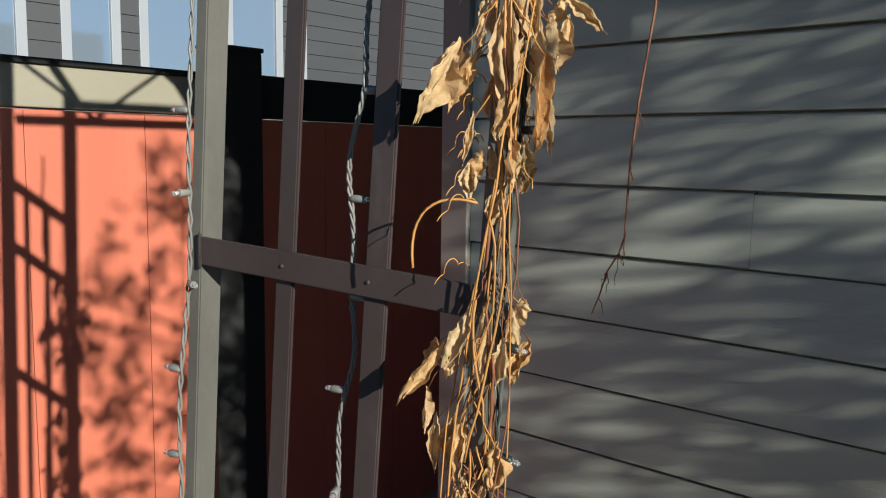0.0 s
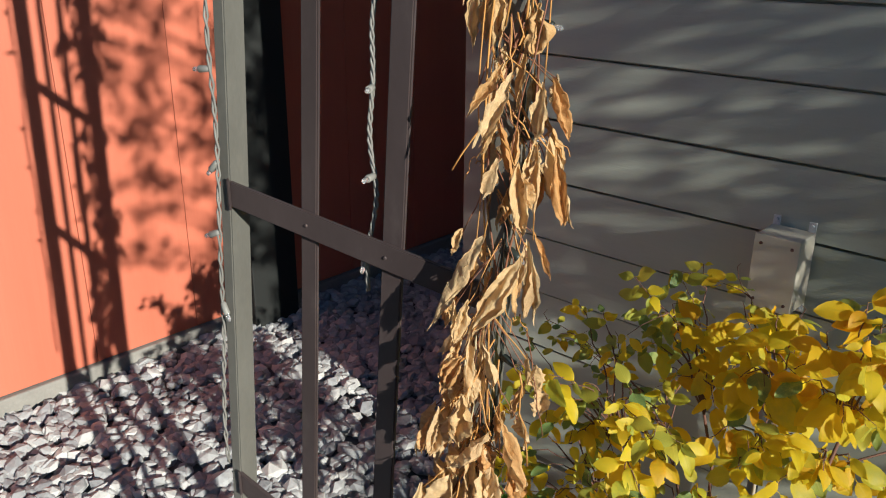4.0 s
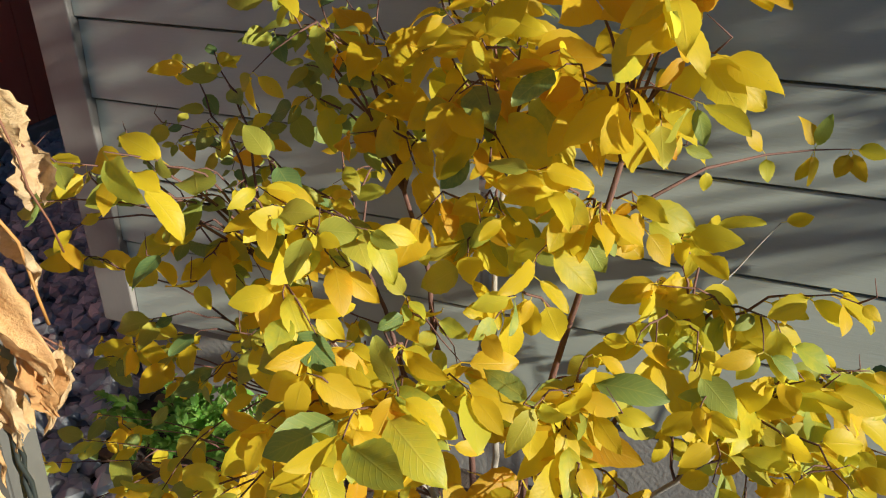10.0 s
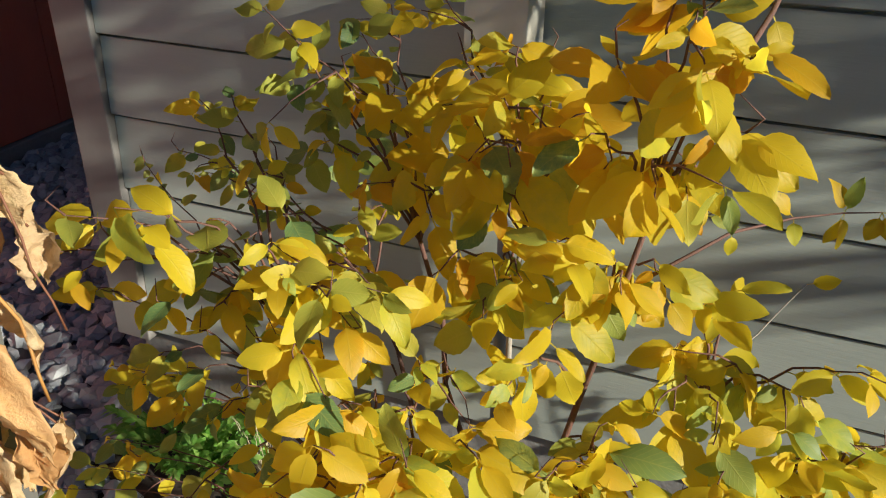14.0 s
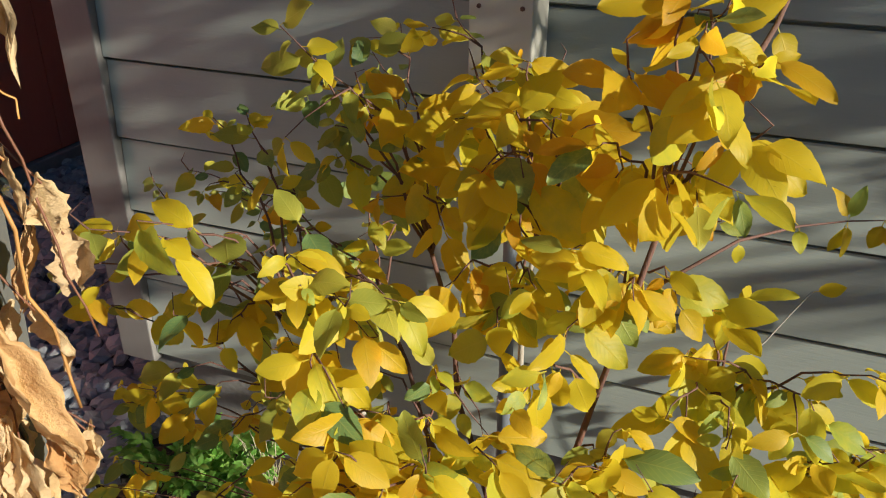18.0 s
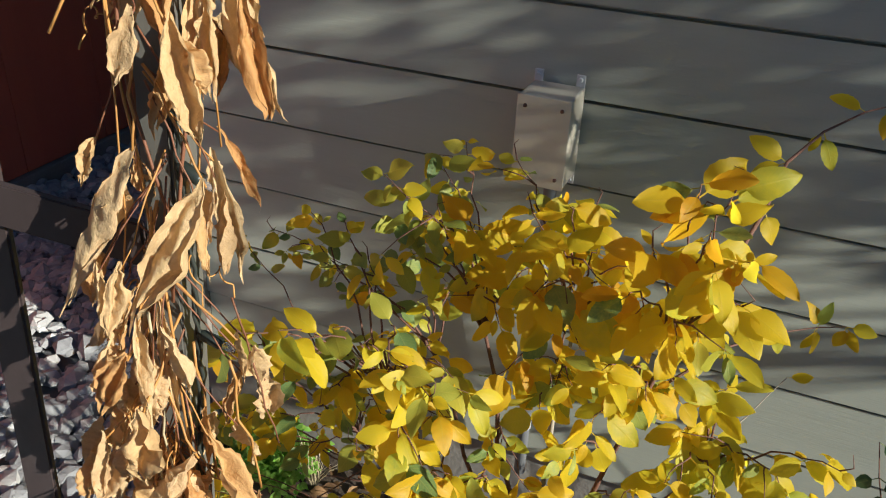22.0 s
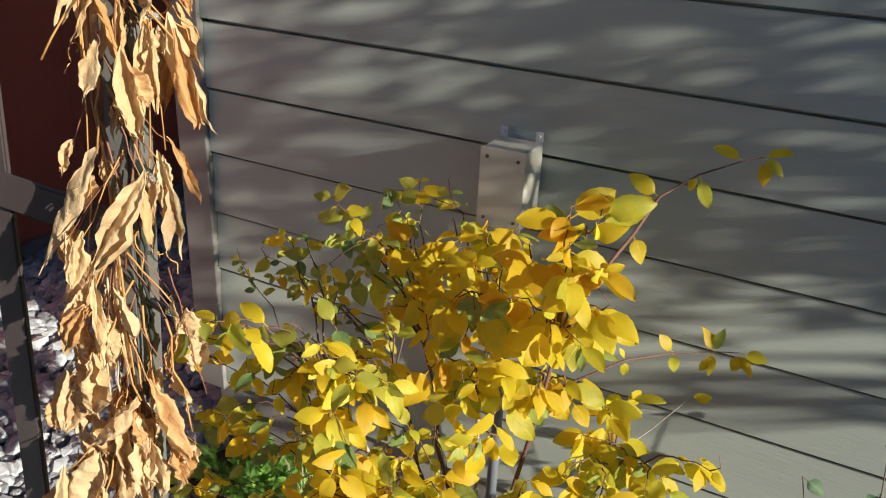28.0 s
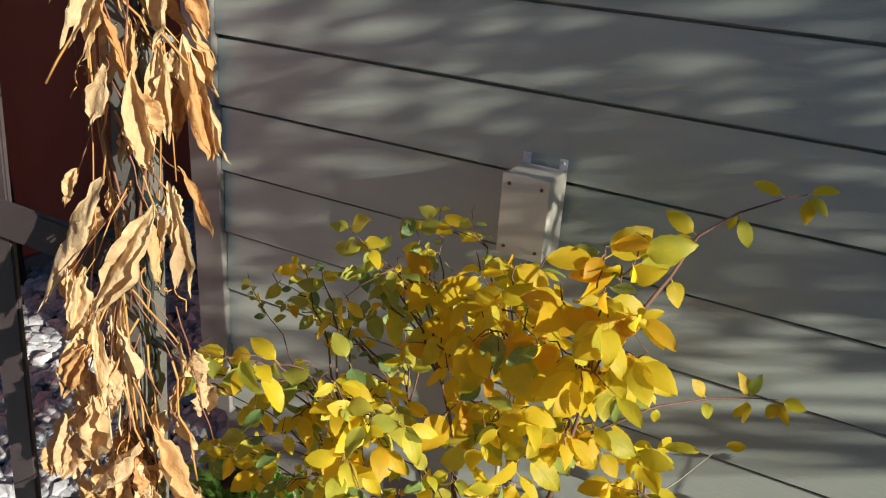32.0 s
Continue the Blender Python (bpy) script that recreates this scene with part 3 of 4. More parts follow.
LEFT_SMALL = [(0.40, -0.30, 0.77), (0.30, -0.26, 0.72), (0.57, -0.45, 0.91), (0.65, -0.50, 0.94), (0.55, -0.38, 0.80), (0.64, -0.42, 0.84), (0.58, -0.38, 0.74), (0.46, -0.33, 0.76)]
LEFT_ARCH = [(0.65, -0.72, 0.91), (0.69, -0.71, 0.92), (0.72, -0.69, 0.91), (0.62, -0.72, 0.87), (0.70, -0.62, 0.87), (0.74, -0.62, 0.86), (0.70, -0.66, 0.86), (0.77, -0.60, 0.88)]
LEMON = [(0.64, -0.62, 0.77), (0.69, -0.63, 0.76), (0.80, -0.66, 0.86), (0.84, -0.66, 0.85), (0.85, -0.64, 0.81), (0.70, -0.60, 0.77), (0.82, -0.68, 0.77), (0.85, -0.58, 0.81), (0.79, -0.60, 0.78), (0.48, -0.50, 0.57), (0.36, -0.45, 0.47), (0.51, -0.50, 0.53), (0.75, -0.64, 0.72), (0.79, -0.50, 0.78)]
MIDDLE = [(0.88, -0.56, 0.82), (0.95, -0.56, 0.83), (1.01, -0.58, 0.88), (1.05, -0.56, 0.84), (1.08, -0.52, 0.83), (1.11, -0.46, 0.80), (1.13, -0.42, 0.79), (0.94, -0.58, 0.79), (0.90, -0.62, 0.78), (1.00, -0.58, 0.80), (1.02, -0.46, 0.80), (0.96, -0.46, 0.76)]
FRONT = [(0.84, -0.68, 0.76), (0.91, -0.66, 0.76), (0.88, -0.70, 0.71), (0.93, -0.71, 0.75), (0.97, -0.66, 0.73), (0.97, -0.62, 0.76), (1.02, -0.64, 0.71), (1.05, -0.58, 0.70), (1.08, -0.60, 0.69), (1.10, -0.53, 0.71), (1.09, -0.48, 0.74), (1.14, -0.54, 0.71), (1.15, -0.58, 0.70), (1.16, -0.48, 0.72), (1.19, -0.52, 0.66), (1.21, -0.50, 0.73), (1.22, -0.52, 0.70), (1.27, -0.46, 0.68), (1.28, -0.46, 0.64), (0.83, -0.70, 0.70), (0.75, -0.66, 0.61), (0.94, -0.70, 0.69), (1.35, -0.44, 0.58), (0.70, -0.70, 0.56), (0.62, -0.66, 0.50)]
LOW = [(0.39, -0.50, 0.66), (0.28, -0.42, 0.32), (0.37, -0.45, 0.34), (0.42, -0.40, 0.41), (0.57, -0.50, 0.52), (0.52, -0.62, 0.77), (0.60, -0.45, 0.58), (0.53, -0.40, 0.47), (0.57, -0.36, 0.53), (0.65, -0.40, 0.56), (0.73, -0.42, 0.58), (0.30, -0.55, 0.34), (0.68, -0.54, 0.62), (0.80, -0.52, 0.62), (0.88, -0.52, 0.66), (0.96, -0.52, 0.60), (1.04, -0.50, 0.60), (1.12, -0.46, 0.56), (0.76, -0.60, 0.48), (0.86, -0.64, 0.50), (0.98, -0.60, 0.48), (1.08, -0.56, 0.50), (1.18, -0.44, 0.52), (0.66, -0.30, 0.68), (0.60, -0.30, 0.62), (0.72, -0.28, 0.74)]

BOTTOM = [(0.74, -0.80, 0.60), (0.80, -0.80, 0.635), (0.70, -0.78, 0.58), (0.88, -0.80, 0.69), (0.61, -0.70, 0.46), (0.70, -0.72, 0.52), (0.33, -0.50, 0.35), (0.47, -0.56, 0.34), (0.85, -0.76, 0.68), (0.82, -0.74, 0.71), (0.93, -0.80, 0.78), (0.85, -0.70, 0.58), (0.90, -0.66, 0.56), (0.92, -0.72, 0.74), (0.95, -0.66, 0.58), (1.01, -0.66, 0.58), (1.00, -0.60, 0.65), (1.08, -0.66, 0.62), (1.05, -0.62, 0.65), (1.12, -0.60, 0.58), (1.17, -0.60, 0.64), (1.20, -0.58, 0.60), (1.25, -0.60, 0.61), (1.24, -0.58, 0.65), (1.29, -0.58, 0.63), (1.25, -0.50, 0.69), (1.26, -0.48, 0.65), (1.29, -0.46, 0.69), (1.26, -0.50, 0.78), (1.22, -0.52, 0.66), (0.49, -0.70, 0.44), (0.30, -0.40, 0.45)]


def build_shrub():
    rng = random.Random(11)
    base = SHRUB_BASE
    s = thing("shrub", base, "golden yellow autumn shrub with toothed oval leaves", "shrub")
    kinds = {}
    for key, material in (("gold", M_LEAF), ("lemon", M_LEMON), ("olive", M_OLIVE)):
        kinds[key] = [leaf_mesh("leaf", material, rng, 0.054 * f, 0.032 * f * g, rng.uniform(0.03, 0.24), rng.uniform(0.0, 0.45), 11, 0.011, t) for f in (0.9, 1.0, 1.12) for g, t in ((0.82, 0.88), (0.98, 0.80), (1.10, 0.74))]
    spots, hubs = [], []
    for k, top in enumerate(STEM_TOPS):
        top = Vector(top)
        out = (top - base).normalized()
        foot = base + Vector((0.05 * out.x, 0.05 * out.y, -0.03)) + Vector((rng.uniform(-.02, .02), rng.uniform(-.02, .02), 0))
        pts = bend(foot, top, 9, 0, 0.007, rng)
        for i, p in enumerate(pts):
            q = i / 9
            p.x -= 0.35 * (top.x - base.x) * 4 * q * (1 - q) * 0.5
            p.y -= 0.35 * (top.y - base.y) * 4 * q * (1 - q) * 0.5
        bm = bmesh.new()
        tube(bm, pts, [0.0062 - 0.00042 * i for i in range(10)], 7)
        adopt(part("stem", bm, M_PALEBARK if k % 2 else M_BARK), s)
        hubs += pts[3:]

    def limb(points, radius, name="branch", material=None):
        bm = bmesh.new()
        n = len(points) - 1
        tube(bm, points, [radius * (1 - 0.7 * i / n) for i in range(n + 1)], 5)
        adopt(part(name, bm, material or M_BARK), s)

    def leaf(p, d, size, key):
        nrm = Vector((0.38, -0.70, 0.42)) + Vector((rng.uniform(-.75, .75), rng.uniform(-.4, .6), rng.uniform(-.5, .9)))
        spots.append((p, d, nrm, size, key, rng.randrange(9)))

    def pick(mix):
        r = rng.random()
        for key, share in mix:
            r -= share
            if r < 0:
                return key
        return mix[0][0]

    def cluster(node, count, size, mix, droop=0.75, reach=0.07):
        """A twig from the nearest stem to the node, its last stretch set with drooping leaves."""
        node = Vector(node)
        hub = min(hubs, key=lambda h: (h - node).length + 0.9 * max(0, h.z - node.z + 0.06))
        pts = bend(hub, node, 8, -0.03 if node.z > hub.z + 0.08 else -0.045, 0.005, rng)
        limb(pts, 0.0019)
        if rng.random() < 0.35:
            limb([node, node + (pts[-1] - pts[-2]).normalized() * 0.012 + Vector((0, 0, 0.012)), node + Vector((rng.uniform(-.01, .01), 0, 0.026))], 0.0011, "bud_twig")
        length = sum((b - a).length for a, b in zip(pts, pts[1:]))
        for q in range(count):
            back = (q / count) ** 1.3 * min(0.8, reach / max(length, 0.02)) * 8
            i = max(0, min(7, int(8 - back)))
            p = pts[i].lerp(pts[i + 1], 1 - min(1, back - (7 - i)) if back > 7 - i else 1)
            a = 2.4 * q + rng.uniform(-.5, .5)
            d = Vector((math.cos(a), 0.75 * math.sin(a) - 0.25, rng.uniform(-1.0, 0.55) * droop - 0.18))
            d += (pts[-1] - pts[-3]).normalized() * 0.45
            leaf(p, d, size * rng.choice((0.5, 0.65, 0.8, 0.95, 1.05, 1.25)) * rng.uniform(0.9, 1.1), pick(mix))
        if rng.random() < 0.6:
            side = pts[-3] + Vector((rng.uniform(-.06, .06), rng.uniform(-.05, .02), rng.uniform(-.05, .03)))
            tw = bend(pts[-3], side, 3, -0.006, 0.003, rng)
            limb(tw, 0.0013, "twig")
            for q in range(3):
                a = rng.uniform(0, 6.28)
                leaf(side, Vector((math.cos(a), 0.7 * math.sin(a) - 0.2, rng.uniform(-1, 0.1))), size * rng.uniform(0.6, 0.95), pick(mix))

    for nodes, count, size, mix in (
            (RIGHT_GOLD, 7, 0.80, (("gold", 0.84), ("olive", 0.16))),
            (CROWN_GOLD, 7, 0.80, (("gold", 0.84), ("olive", 0.10), ("lemon", 0.06))),
            (LEFT_TALL, 9, 0.62, (("olive", 0.58), ("gold", 0.20), ("lemon", 0.22))),
            (LEFT_SMALL, 9, 0.50, (("olive", 0.68), ("lemon", 0.18), ("gold", 0.14))),
            (LEFT_ARCH, 2, 0.84, (("olive", 0.55), ("lemon", 0.40), ("gold", 0.05))),
            (LEMON, 8, 0.74, (("lemon", 0.70), ("gold", 0.08), ("olive", 0.22))),
            (MIDDLE, 9, 0.76, (("gold", 0.55), ("lemon", 0.27), ("olive", 0.18))),
            (FRONT, 9, 0.80, (("lemon", 0.72), ("gold", 0.16), ("olive", 0.12))),
            (BOTTOM, 9, 0.78, (("lemon", 0.68), ("gold", 0.20), ("olive", 0.12))),
            (LOW, 5, 0.66, (("gold", 0.40), ("lemon", 0.40), ("olive", 0.20)))):
        for node in nodes:
            cluster(node, count, size, mix, 0.75, 0.13 if count == 9 else 0.07)
    # the two long shoots that lean out in front of the siding, and one bare twig with a single leaf
    start = Vector((1.10, -0.56, 1.02))
    shoot = [start, Vector((1.12, -0.49, 1.06)), Vector((1.13, -0.43, 1.09)), Vector((1.16, -0.36, 1.105)), Vector((1.20, -0.29, 1.112)), Vector((1.222, -0.27, 1.116))]
    limb(shoot, 0.0026)
    for i, dx, dz, f in ((2, -0.7, 0.5, 0.85), (2, -0.5, -0.2, 0.8), (3, 0.5, -1.0, 0.95), (3, -0.3, -0.6, 0.5), (4, -0.9, 0.45, 0.85), (5, 0.3, -1.1, 0.85), (5, 0.8, 0.5, 0.6), (5, 0.4, -0.2, 0.6), (1, 0.5, -0.9, 0.8)):
        leaf(shoot[i], Vector((dx, -0.15, dz)), 0.80 * f, "lemon" if i > 2 else "gold")
    start = Vector((1.06, -0.52, 0.84))
    shoot = [start, Vector((1.12, -0.43, 0.855)), Vector((1.17, -0.37, 0.852)), Vector((1.215, -0.325, 0.846)), Vector((1.25, -0.30, 0.842))]
    limb(shoot, 0.0020)
    for i, dx, dz, f in ((1, 0.1, -0.9, 0.45), (1, -0.3, 0.8, 0.4), (2, -0.6, 0.7, 0.6), (2, 0.2, -0.8, 0.5), (3, -0.3, 0.9, 0.6), (3, 0.2, 1.0, 0.6), (3, 0.1, -0.8, 0.75), (3, -0.2, -0.7, 0.65), (4, 1.0, 0.05, 0.7), (4, 0.5, -0.9, 0.7), (4, -0.2, -0.8, 0.65)):
        leaf(shoot[i], Vector((dx, -0.15, dz)), 0.85 * f, "lemon")
    limb(bend((1.10, -0.47, 0.68), (1.198, -0.33, 0.765), 5, 0, 0.003, rng), 0.0016, "twig", M_PALEBARK)
    leaf(Vector((1.198, -0.33, 0.765)), Vector((0.8, -0.1, 0.35)), 0.5, "lemon")

    spots.sort(key=lambda q: (q[0] - Vector((0.95, -1.1, 1.0))).length)
    for p, d, nrm, f, key, v in spots[:300]:
        adopt(new("leaf", kinds[key][v]), s, facing(p, d, nrm, f))
    back = Matrix.Translation(-base)
    for key, material in (("gold", M_LEAFS), ("lemon", M_LEMONS), ("olive", M_OLIVES)):
        rest = [(kinds[key][v], back @ facing(p, d, nrm, f)) for p, d, nrm, f, kk, v in spots[300:] if kk == key]
        ob = new("foliage", merged("foliage", rest, material))
        ob.parent = s
        tagged(ob, kind="stuff")


build_shrub()


# ---- dried vine ----
def dry_leaf(name, rng):
    """A withered leaf 0.1 m long that hangs down -z: gathered at the stalk, folded lengthwise, curled at its ragged edge."""
    vs, fs, uv = [], [], []
    n, m = 18, 14
    length, width = 0.1, 0.034
    ph, off = rng.uniform(0, 6), Vector((rng.uniform(0, 50), rng.uniform(0, 50), 0))
    roll = rng.uniform(1.6, 4.0)
    twist = rng.uniform(-0.8, 0.8)
    pleats = rng.choice((1.0, 1.5, 1.5, 2.0))
    full = rng.uniform(0.40, 0.70)
    curl = rng.uniform(-0.4, 0.9)
    for k in range(n + 1):
        s = k / n
        prof = 0.10 + 0.90 * math.sin(0.5 * math.pi * min(1, s / full)) ** 1.2
        if s > full:
            prof *= 1 - 0.86 * ((s - full) / (1 - full)) ** 1.7
        w = width * prof
        for j in range(m + 1):
            a = j / m - 0.5
            edge = abs(a) * 2
            rag = 1 + (0.28 * noise.noise(Vector((s * 9, j * 3.1, ph)) + off) if j in (0, m) else 0)
            ang = a * roll
            rad = w / max(0.8, roll) * 1.2
            x = math.sin(ang) * rad * rag
            y = (math.cos(ang) - 0.8) * rad + 0.24 * w * math.sin(2 * math.pi * pleats * a + ph + 1.5 * s) * (0.6 + 0.6 * s)
            y += 0.25 * w * curl * edge ** 3
            t = twist * s
            x, y = x * math.cos(t) - y * math.sin(t), x * math.sin(t) + y * math.cos(t)
            fray = 1 + (0.10 * math.sin(7 * a + ph) + 0.07 * math.sin(19 * a + 2 * ph)) * max(0, s - 0.55) / 0.45
            q = Vector((x, y, -length * s * fray))
            q += 0.010 * s * noise.noise_vector(q * 24 + off) + 0.0050 * noise.noise_vector(q * 75 + off) + 0.0022 * noise.noise_vector(q * 200 + off)
            vs.append(q)
            uv.append((j / m, s))
    for k in range(n):
        for j in range(m):
            b = k * (m + 1) + j
            fs.append((b, b + 1, b + m + 2, b + m + 1))
    me = bpy.data.meshes.new(name)
    me.from_pydata(vs, [], fs)
    lay = me.uv_layers.new(name="UVMap")
    for lp in me.loops:
        lay.data[lp.index].uv = uv[lp.vertex_index]
    for p in me.polygons:
        p.use_smooth = True
    me.materials.append(M_DRY)
    return me


# withered leaves: offset across the post, height of the stalk end, length, lean in degrees, width
LEAVES_TOP = [(-0.056, 1.910, 0.085, -29, 0.040), (-0.041, 1.898, 0.050, -26, 0.026), (-0.043, 1.835, 0.050, -11, 0.016), (-0.008, 1.955, 0.105, -2, 0.036), (0.022, 1.942, 0.080, -1, 0.038), (0.031, 1.900, 0.092, -4, 0.028), (-0.001, 1.866, 0.052, -13, 0.024), (0.000, 1.812, 0.058, -5, 0.030), (0.013, 1.806, 0.040, 6, 0.020), (0.048, 1.962, 0.055, 49, 0.028), (0.040, 1.935, 0.044, 1, 0.026), (-0.026, 1.965, 0.040, -13, 0.026), (0.010, 2.02, 0.09, 4, 0.034), (-0.03, 2.06, 0.09, -14, 0.036)]
LEAVES_HIGH = [(-0.072, 1.575, 0.076, -35, 0.026), (-0.029, 1.621, 0.078, -1, 0.017), (0.013, 1.627, 0.052, -17, 0.016), (0.002, 1.620, 0.044, 12, 0.013), (-0.055, 1.485, 0.066, 1, 0.024), (-0.013, 1.465, 0.054, 1, 0.034), (-0.049, 1.398, 0.060, -34, 0.024), (-0.038, 1.393, 0.080, -22, 0.024), (-0.022, 1.416, 0.068, -9, 0.021), (-0.003, 1.378, 0.066, -6, 0.025), (-0.030, 1.329, 0.050, -2, 0.014), (-0.030, 1.290, 0.076, 6, 0.029), (-0.008, 1.312, 0.074, -1, 0.021), (0.006, 1.312, 0.098, 16, 0.033), (0.014, 1.300, 0.075, 9, 0.022)]
LEAVES_MID = [(-0.066, 1.190, 0.118, -27, 0.037), (-0.083, 1.116, 0.056, -13, 0.020), (-0.018, 1.176, 0.112, -28, 0.041), (-0.012, 1.181, 0.098, 7, 0.028), (-0.080, 1.072, 0.056, -39, 0.026), (-0.089, 1.039, 0.052, -28, 0.026), (-0.078, 1.067, 0.098, -4, 0.023), (-0.063, 1.068, 0.110, -1, 0.020), (-0.087, 0.982, 0.064, -3, 0.040), (-0.118, 0.956, 0.060, -13, 0.020), (-0.049, 0.928, 0.068, -42, 0.040), (-0.037, 0.948, 0.100, 16, 0.040), (-0.008, 1.045, 0.040, 4, 0.018), (-0.100, 1.010, 0.050, -20, 0.024)]
LEAVES_LOW = [(-0.106, 0.890, 0.052, 8, 0.033), (-0.055, 0.898, 0.086, -2, 0.034), (-0.023, 0.870, 0.058, 8, 0.033), (-0.074, 0.884, 0.080, -5, 0.031), (-0.142, 0.823, 0.114, -10, 0.029), (-0.106, 0.838, 0.080, -18, 0.040), (-0.100, 0.806, 0.098, -8, 0.034), (-0.081, 0.828, 0.082, -2, 0.028), (-0.060, 0.850, 0.060, 6, 0.030), (-0.090, 0.780, 0.070, -6, 0.026), (-0.115, 0.930, 0.050, -14, 0.026), (-0.045, 0.862, 0.070, 4, 0.030), (-0.110, 0.720, 0.08, -12, 0.026)]
VINE_AT = Vector((0.751, -0.838, 0))
VINE_ACROSS = Vector((0.788, 0.616, 0))
VINE_OUT = Vector((0.616, -0.788, 0))


def build_vine():
    rng = random.Random(23)
    v = thing("dried_vine", (px_at(1, 0), py_at(0), 0), "withered tan vine with crumpled hanging leaves on the arbor post", "vine")
    kinds = [dry_leaf("withered_leaf", rng) for _ in range(20)]

    def hang(p, length, width, lean, turn):
        m = Matrix((VINE_ACROSS, -VINE_OUT, Vector((0, 0, 1)))).transposed().to_4x4()
        r = Matrix.Rotation(radians(-lean), 4, "Y") @ Matrix.Rotation(turn, 4, "Z")
        size = Matrix.Diagonal((width / 0.034, width / 0.034, length / 0.1, 1))
        adopt(new("withered_leaf", rng.choice(kinds)), v, Matrix.Translation(p) @ m @ r @ size)

    def stalk(p, top, radius, material, name="leaf_stalk", wob=0.0025, n=5):
        bm = bmesh.new()
        tube(bm, bend(p, top, n, 0, wob, rng), [radius * (0.75 + 0.25 * i / n) for i in range(n + 1)], 5)
        adopt(part(name, bm, material), v)

    for row in LEAVES_TOP + LEAVES_HIGH + LEAVES_MID + LEAVES_LOW:
        a, z, length, lean, width = row
        p = VINE_AT + VINE_ACROSS * a + VINE_OUT * rng.uniform(0.0, 0.04) + Vector((0, 0, z))
        hang(p, length * 1.08, width * 0.86, lean, rng.uniform(-.7, .7))
        q = Vector((px_at(1, z), py_at(z), 0)) + VINE_OUT * rng.uniform(0.02, 0.03) + VINE_ACROSS * rng.uniform(-0.015, 0.015)
        q.z = z + rng.uniform(0.03, 0.08)
        stalk(p - Vector((0, 0, 0.008)), q, rng.uniform(0.0009, 0.0014), M_VINE)
        # smaller shreds behind the large leaf
        for k in range(3):
            b = p - VINE_OUT * rng.uniform(0.005, 0.05) + VINE_ACROSS * rng.uniform(-0.028, 0.022) - Vector((0, 0, rng.uniform(-0.01, 0.06)))
            hang(b, rng.uniform(0.035, 0.07), rng.uniform(0.016, 0.028), rng.uniform(-25, 18), rng.uniform(-1.2, 1.2))
            if rng.random() < 0.6:
                stalk(b - Vector((0, 0, 0.006)), q + Vector((0, 0, rng.uniform(-0.03, 0.03))), 0.0009, M_VINEDARK)
    # long orange stems that climb the post
    for k in range(12):
        z0, z1 = rng.uniform(0.95, 1.45), rng.uniform(1.5, 2.35)
        a0 = rng.uniform(-0.045, 0.030)
        w1, w2 = rng.uniform(0, 6), rng.uniform(0, 6)
        pts = []
        for i in range(19):
            s = i / 18
            z = z0 + (z1 - z0) * s
            side = a0 * (1 - 0.5 * s) + 0.016 * math.sin(6 * s + w1) - 0.05 * (1 - s) ** 3 * (k % 5 == 0)
            out = 0.026 + 0.014 * math.sin(4 * s + w2)
            pts.append(Vector((px_at(1, z), py_at(z), z)) + VINE_ACROSS * (side + rng.uniform(-.0015, .0015)) + VINE_OUT * (out + rng.uniform(-.0015, .0015)))
        bm = bmesh.new()
        r = rng.uniform(0.0010, 0.0021)
        tube(bm, pts, [r * (0.7 + 0.4 * i / 18) for i in range(19)], 5)
        adopt(part("vine_stem", bm, (M_VINE, M_VINE, M_VINEDARK)[k % 3]), v)
    # the bent runner that sticks out over the rail
    arch = []
    for i in range(13):
        s = i / 12
        arch.append(Vector((px_at(1, 1.72), py_at(1.72), 1.735)) + VINE_ACROSS * (-0.02 - 0.072 * math.sin(1.75 * s)) + VINE_OUT * 0.03 + Vector((0, 0, 0.012 * math.sin(3 * s) - 0.075 * s * s)))
    bm = bmesh.new()
    tube(bm, arch, 0.0017, 5)
    adopt(part("runner", bm, M_VINE), v)
    # bare straw-coloured stalks that hang free at the foot of the vine
    for k in range(2):
        top = VINE_AT + VINE_ACROSS * rng.uniform(-0.02, 0.02) + VINE_OUT * rng.uniform(0.0, 0.05) + Vector((0, 0, rng.uniform(0.86, 1.10)))
        e = top + VINE_ACROSS * rng.uniform(0.0, 0.035) + Vector((0, 0, -rng.uniform(0.10, 0.18)))
        stalk(e, top, rng.uniform(0.0009, 0.0014), (M_VINE, M_VINEDARK)[k % 2], "bare_stalk", 0.004, 7)
    for k in range(4):
        top = VINE_AT + VINE_ACROSS * rng.uniform(-0.10, -0.04) + VINE_OUT * rng.uniform(0.0, 0.05) + Vector((0, 0, rng.uniform(0.98, 1.12)))
        stalk(top - Vector((rng.uniform(-.01, .01), 0, rng.uniform(0.10, 0.22))), top, 0.0014, M_STRAW if k % 2 else M_VINE, "bare_stalk", 0.003, 6)
    # curling tendrils
    for k in range(22):
        z = rng.uniform(0.85, 1.9)
        a = rng.uniform(-2.6, 0.6)
        d = Vector((math.cos(a), math.sin(a), 0))
        reach = rng.uniform(0.02, 0.05)
        pts = []
        for i in range(26):
            s = i / 25
            c = Vector((px_at(1, z), py_at(z), z)) + d * (0.028 + reach * s) + Vector((0, 0, 0.02 * math.sin(3 * s) - 0.02 * s))
            w = 0.0045 * (1 - 0.4 * s)
            pts.append(c + Vector((0, w * math.cos(15 * s), w * math.sin(15 * s))))
        bm = bmesh.new()
        tube(bm, pts, 0.0007, 4)
        adopt(part("tendril", bm, M_VINE), v)
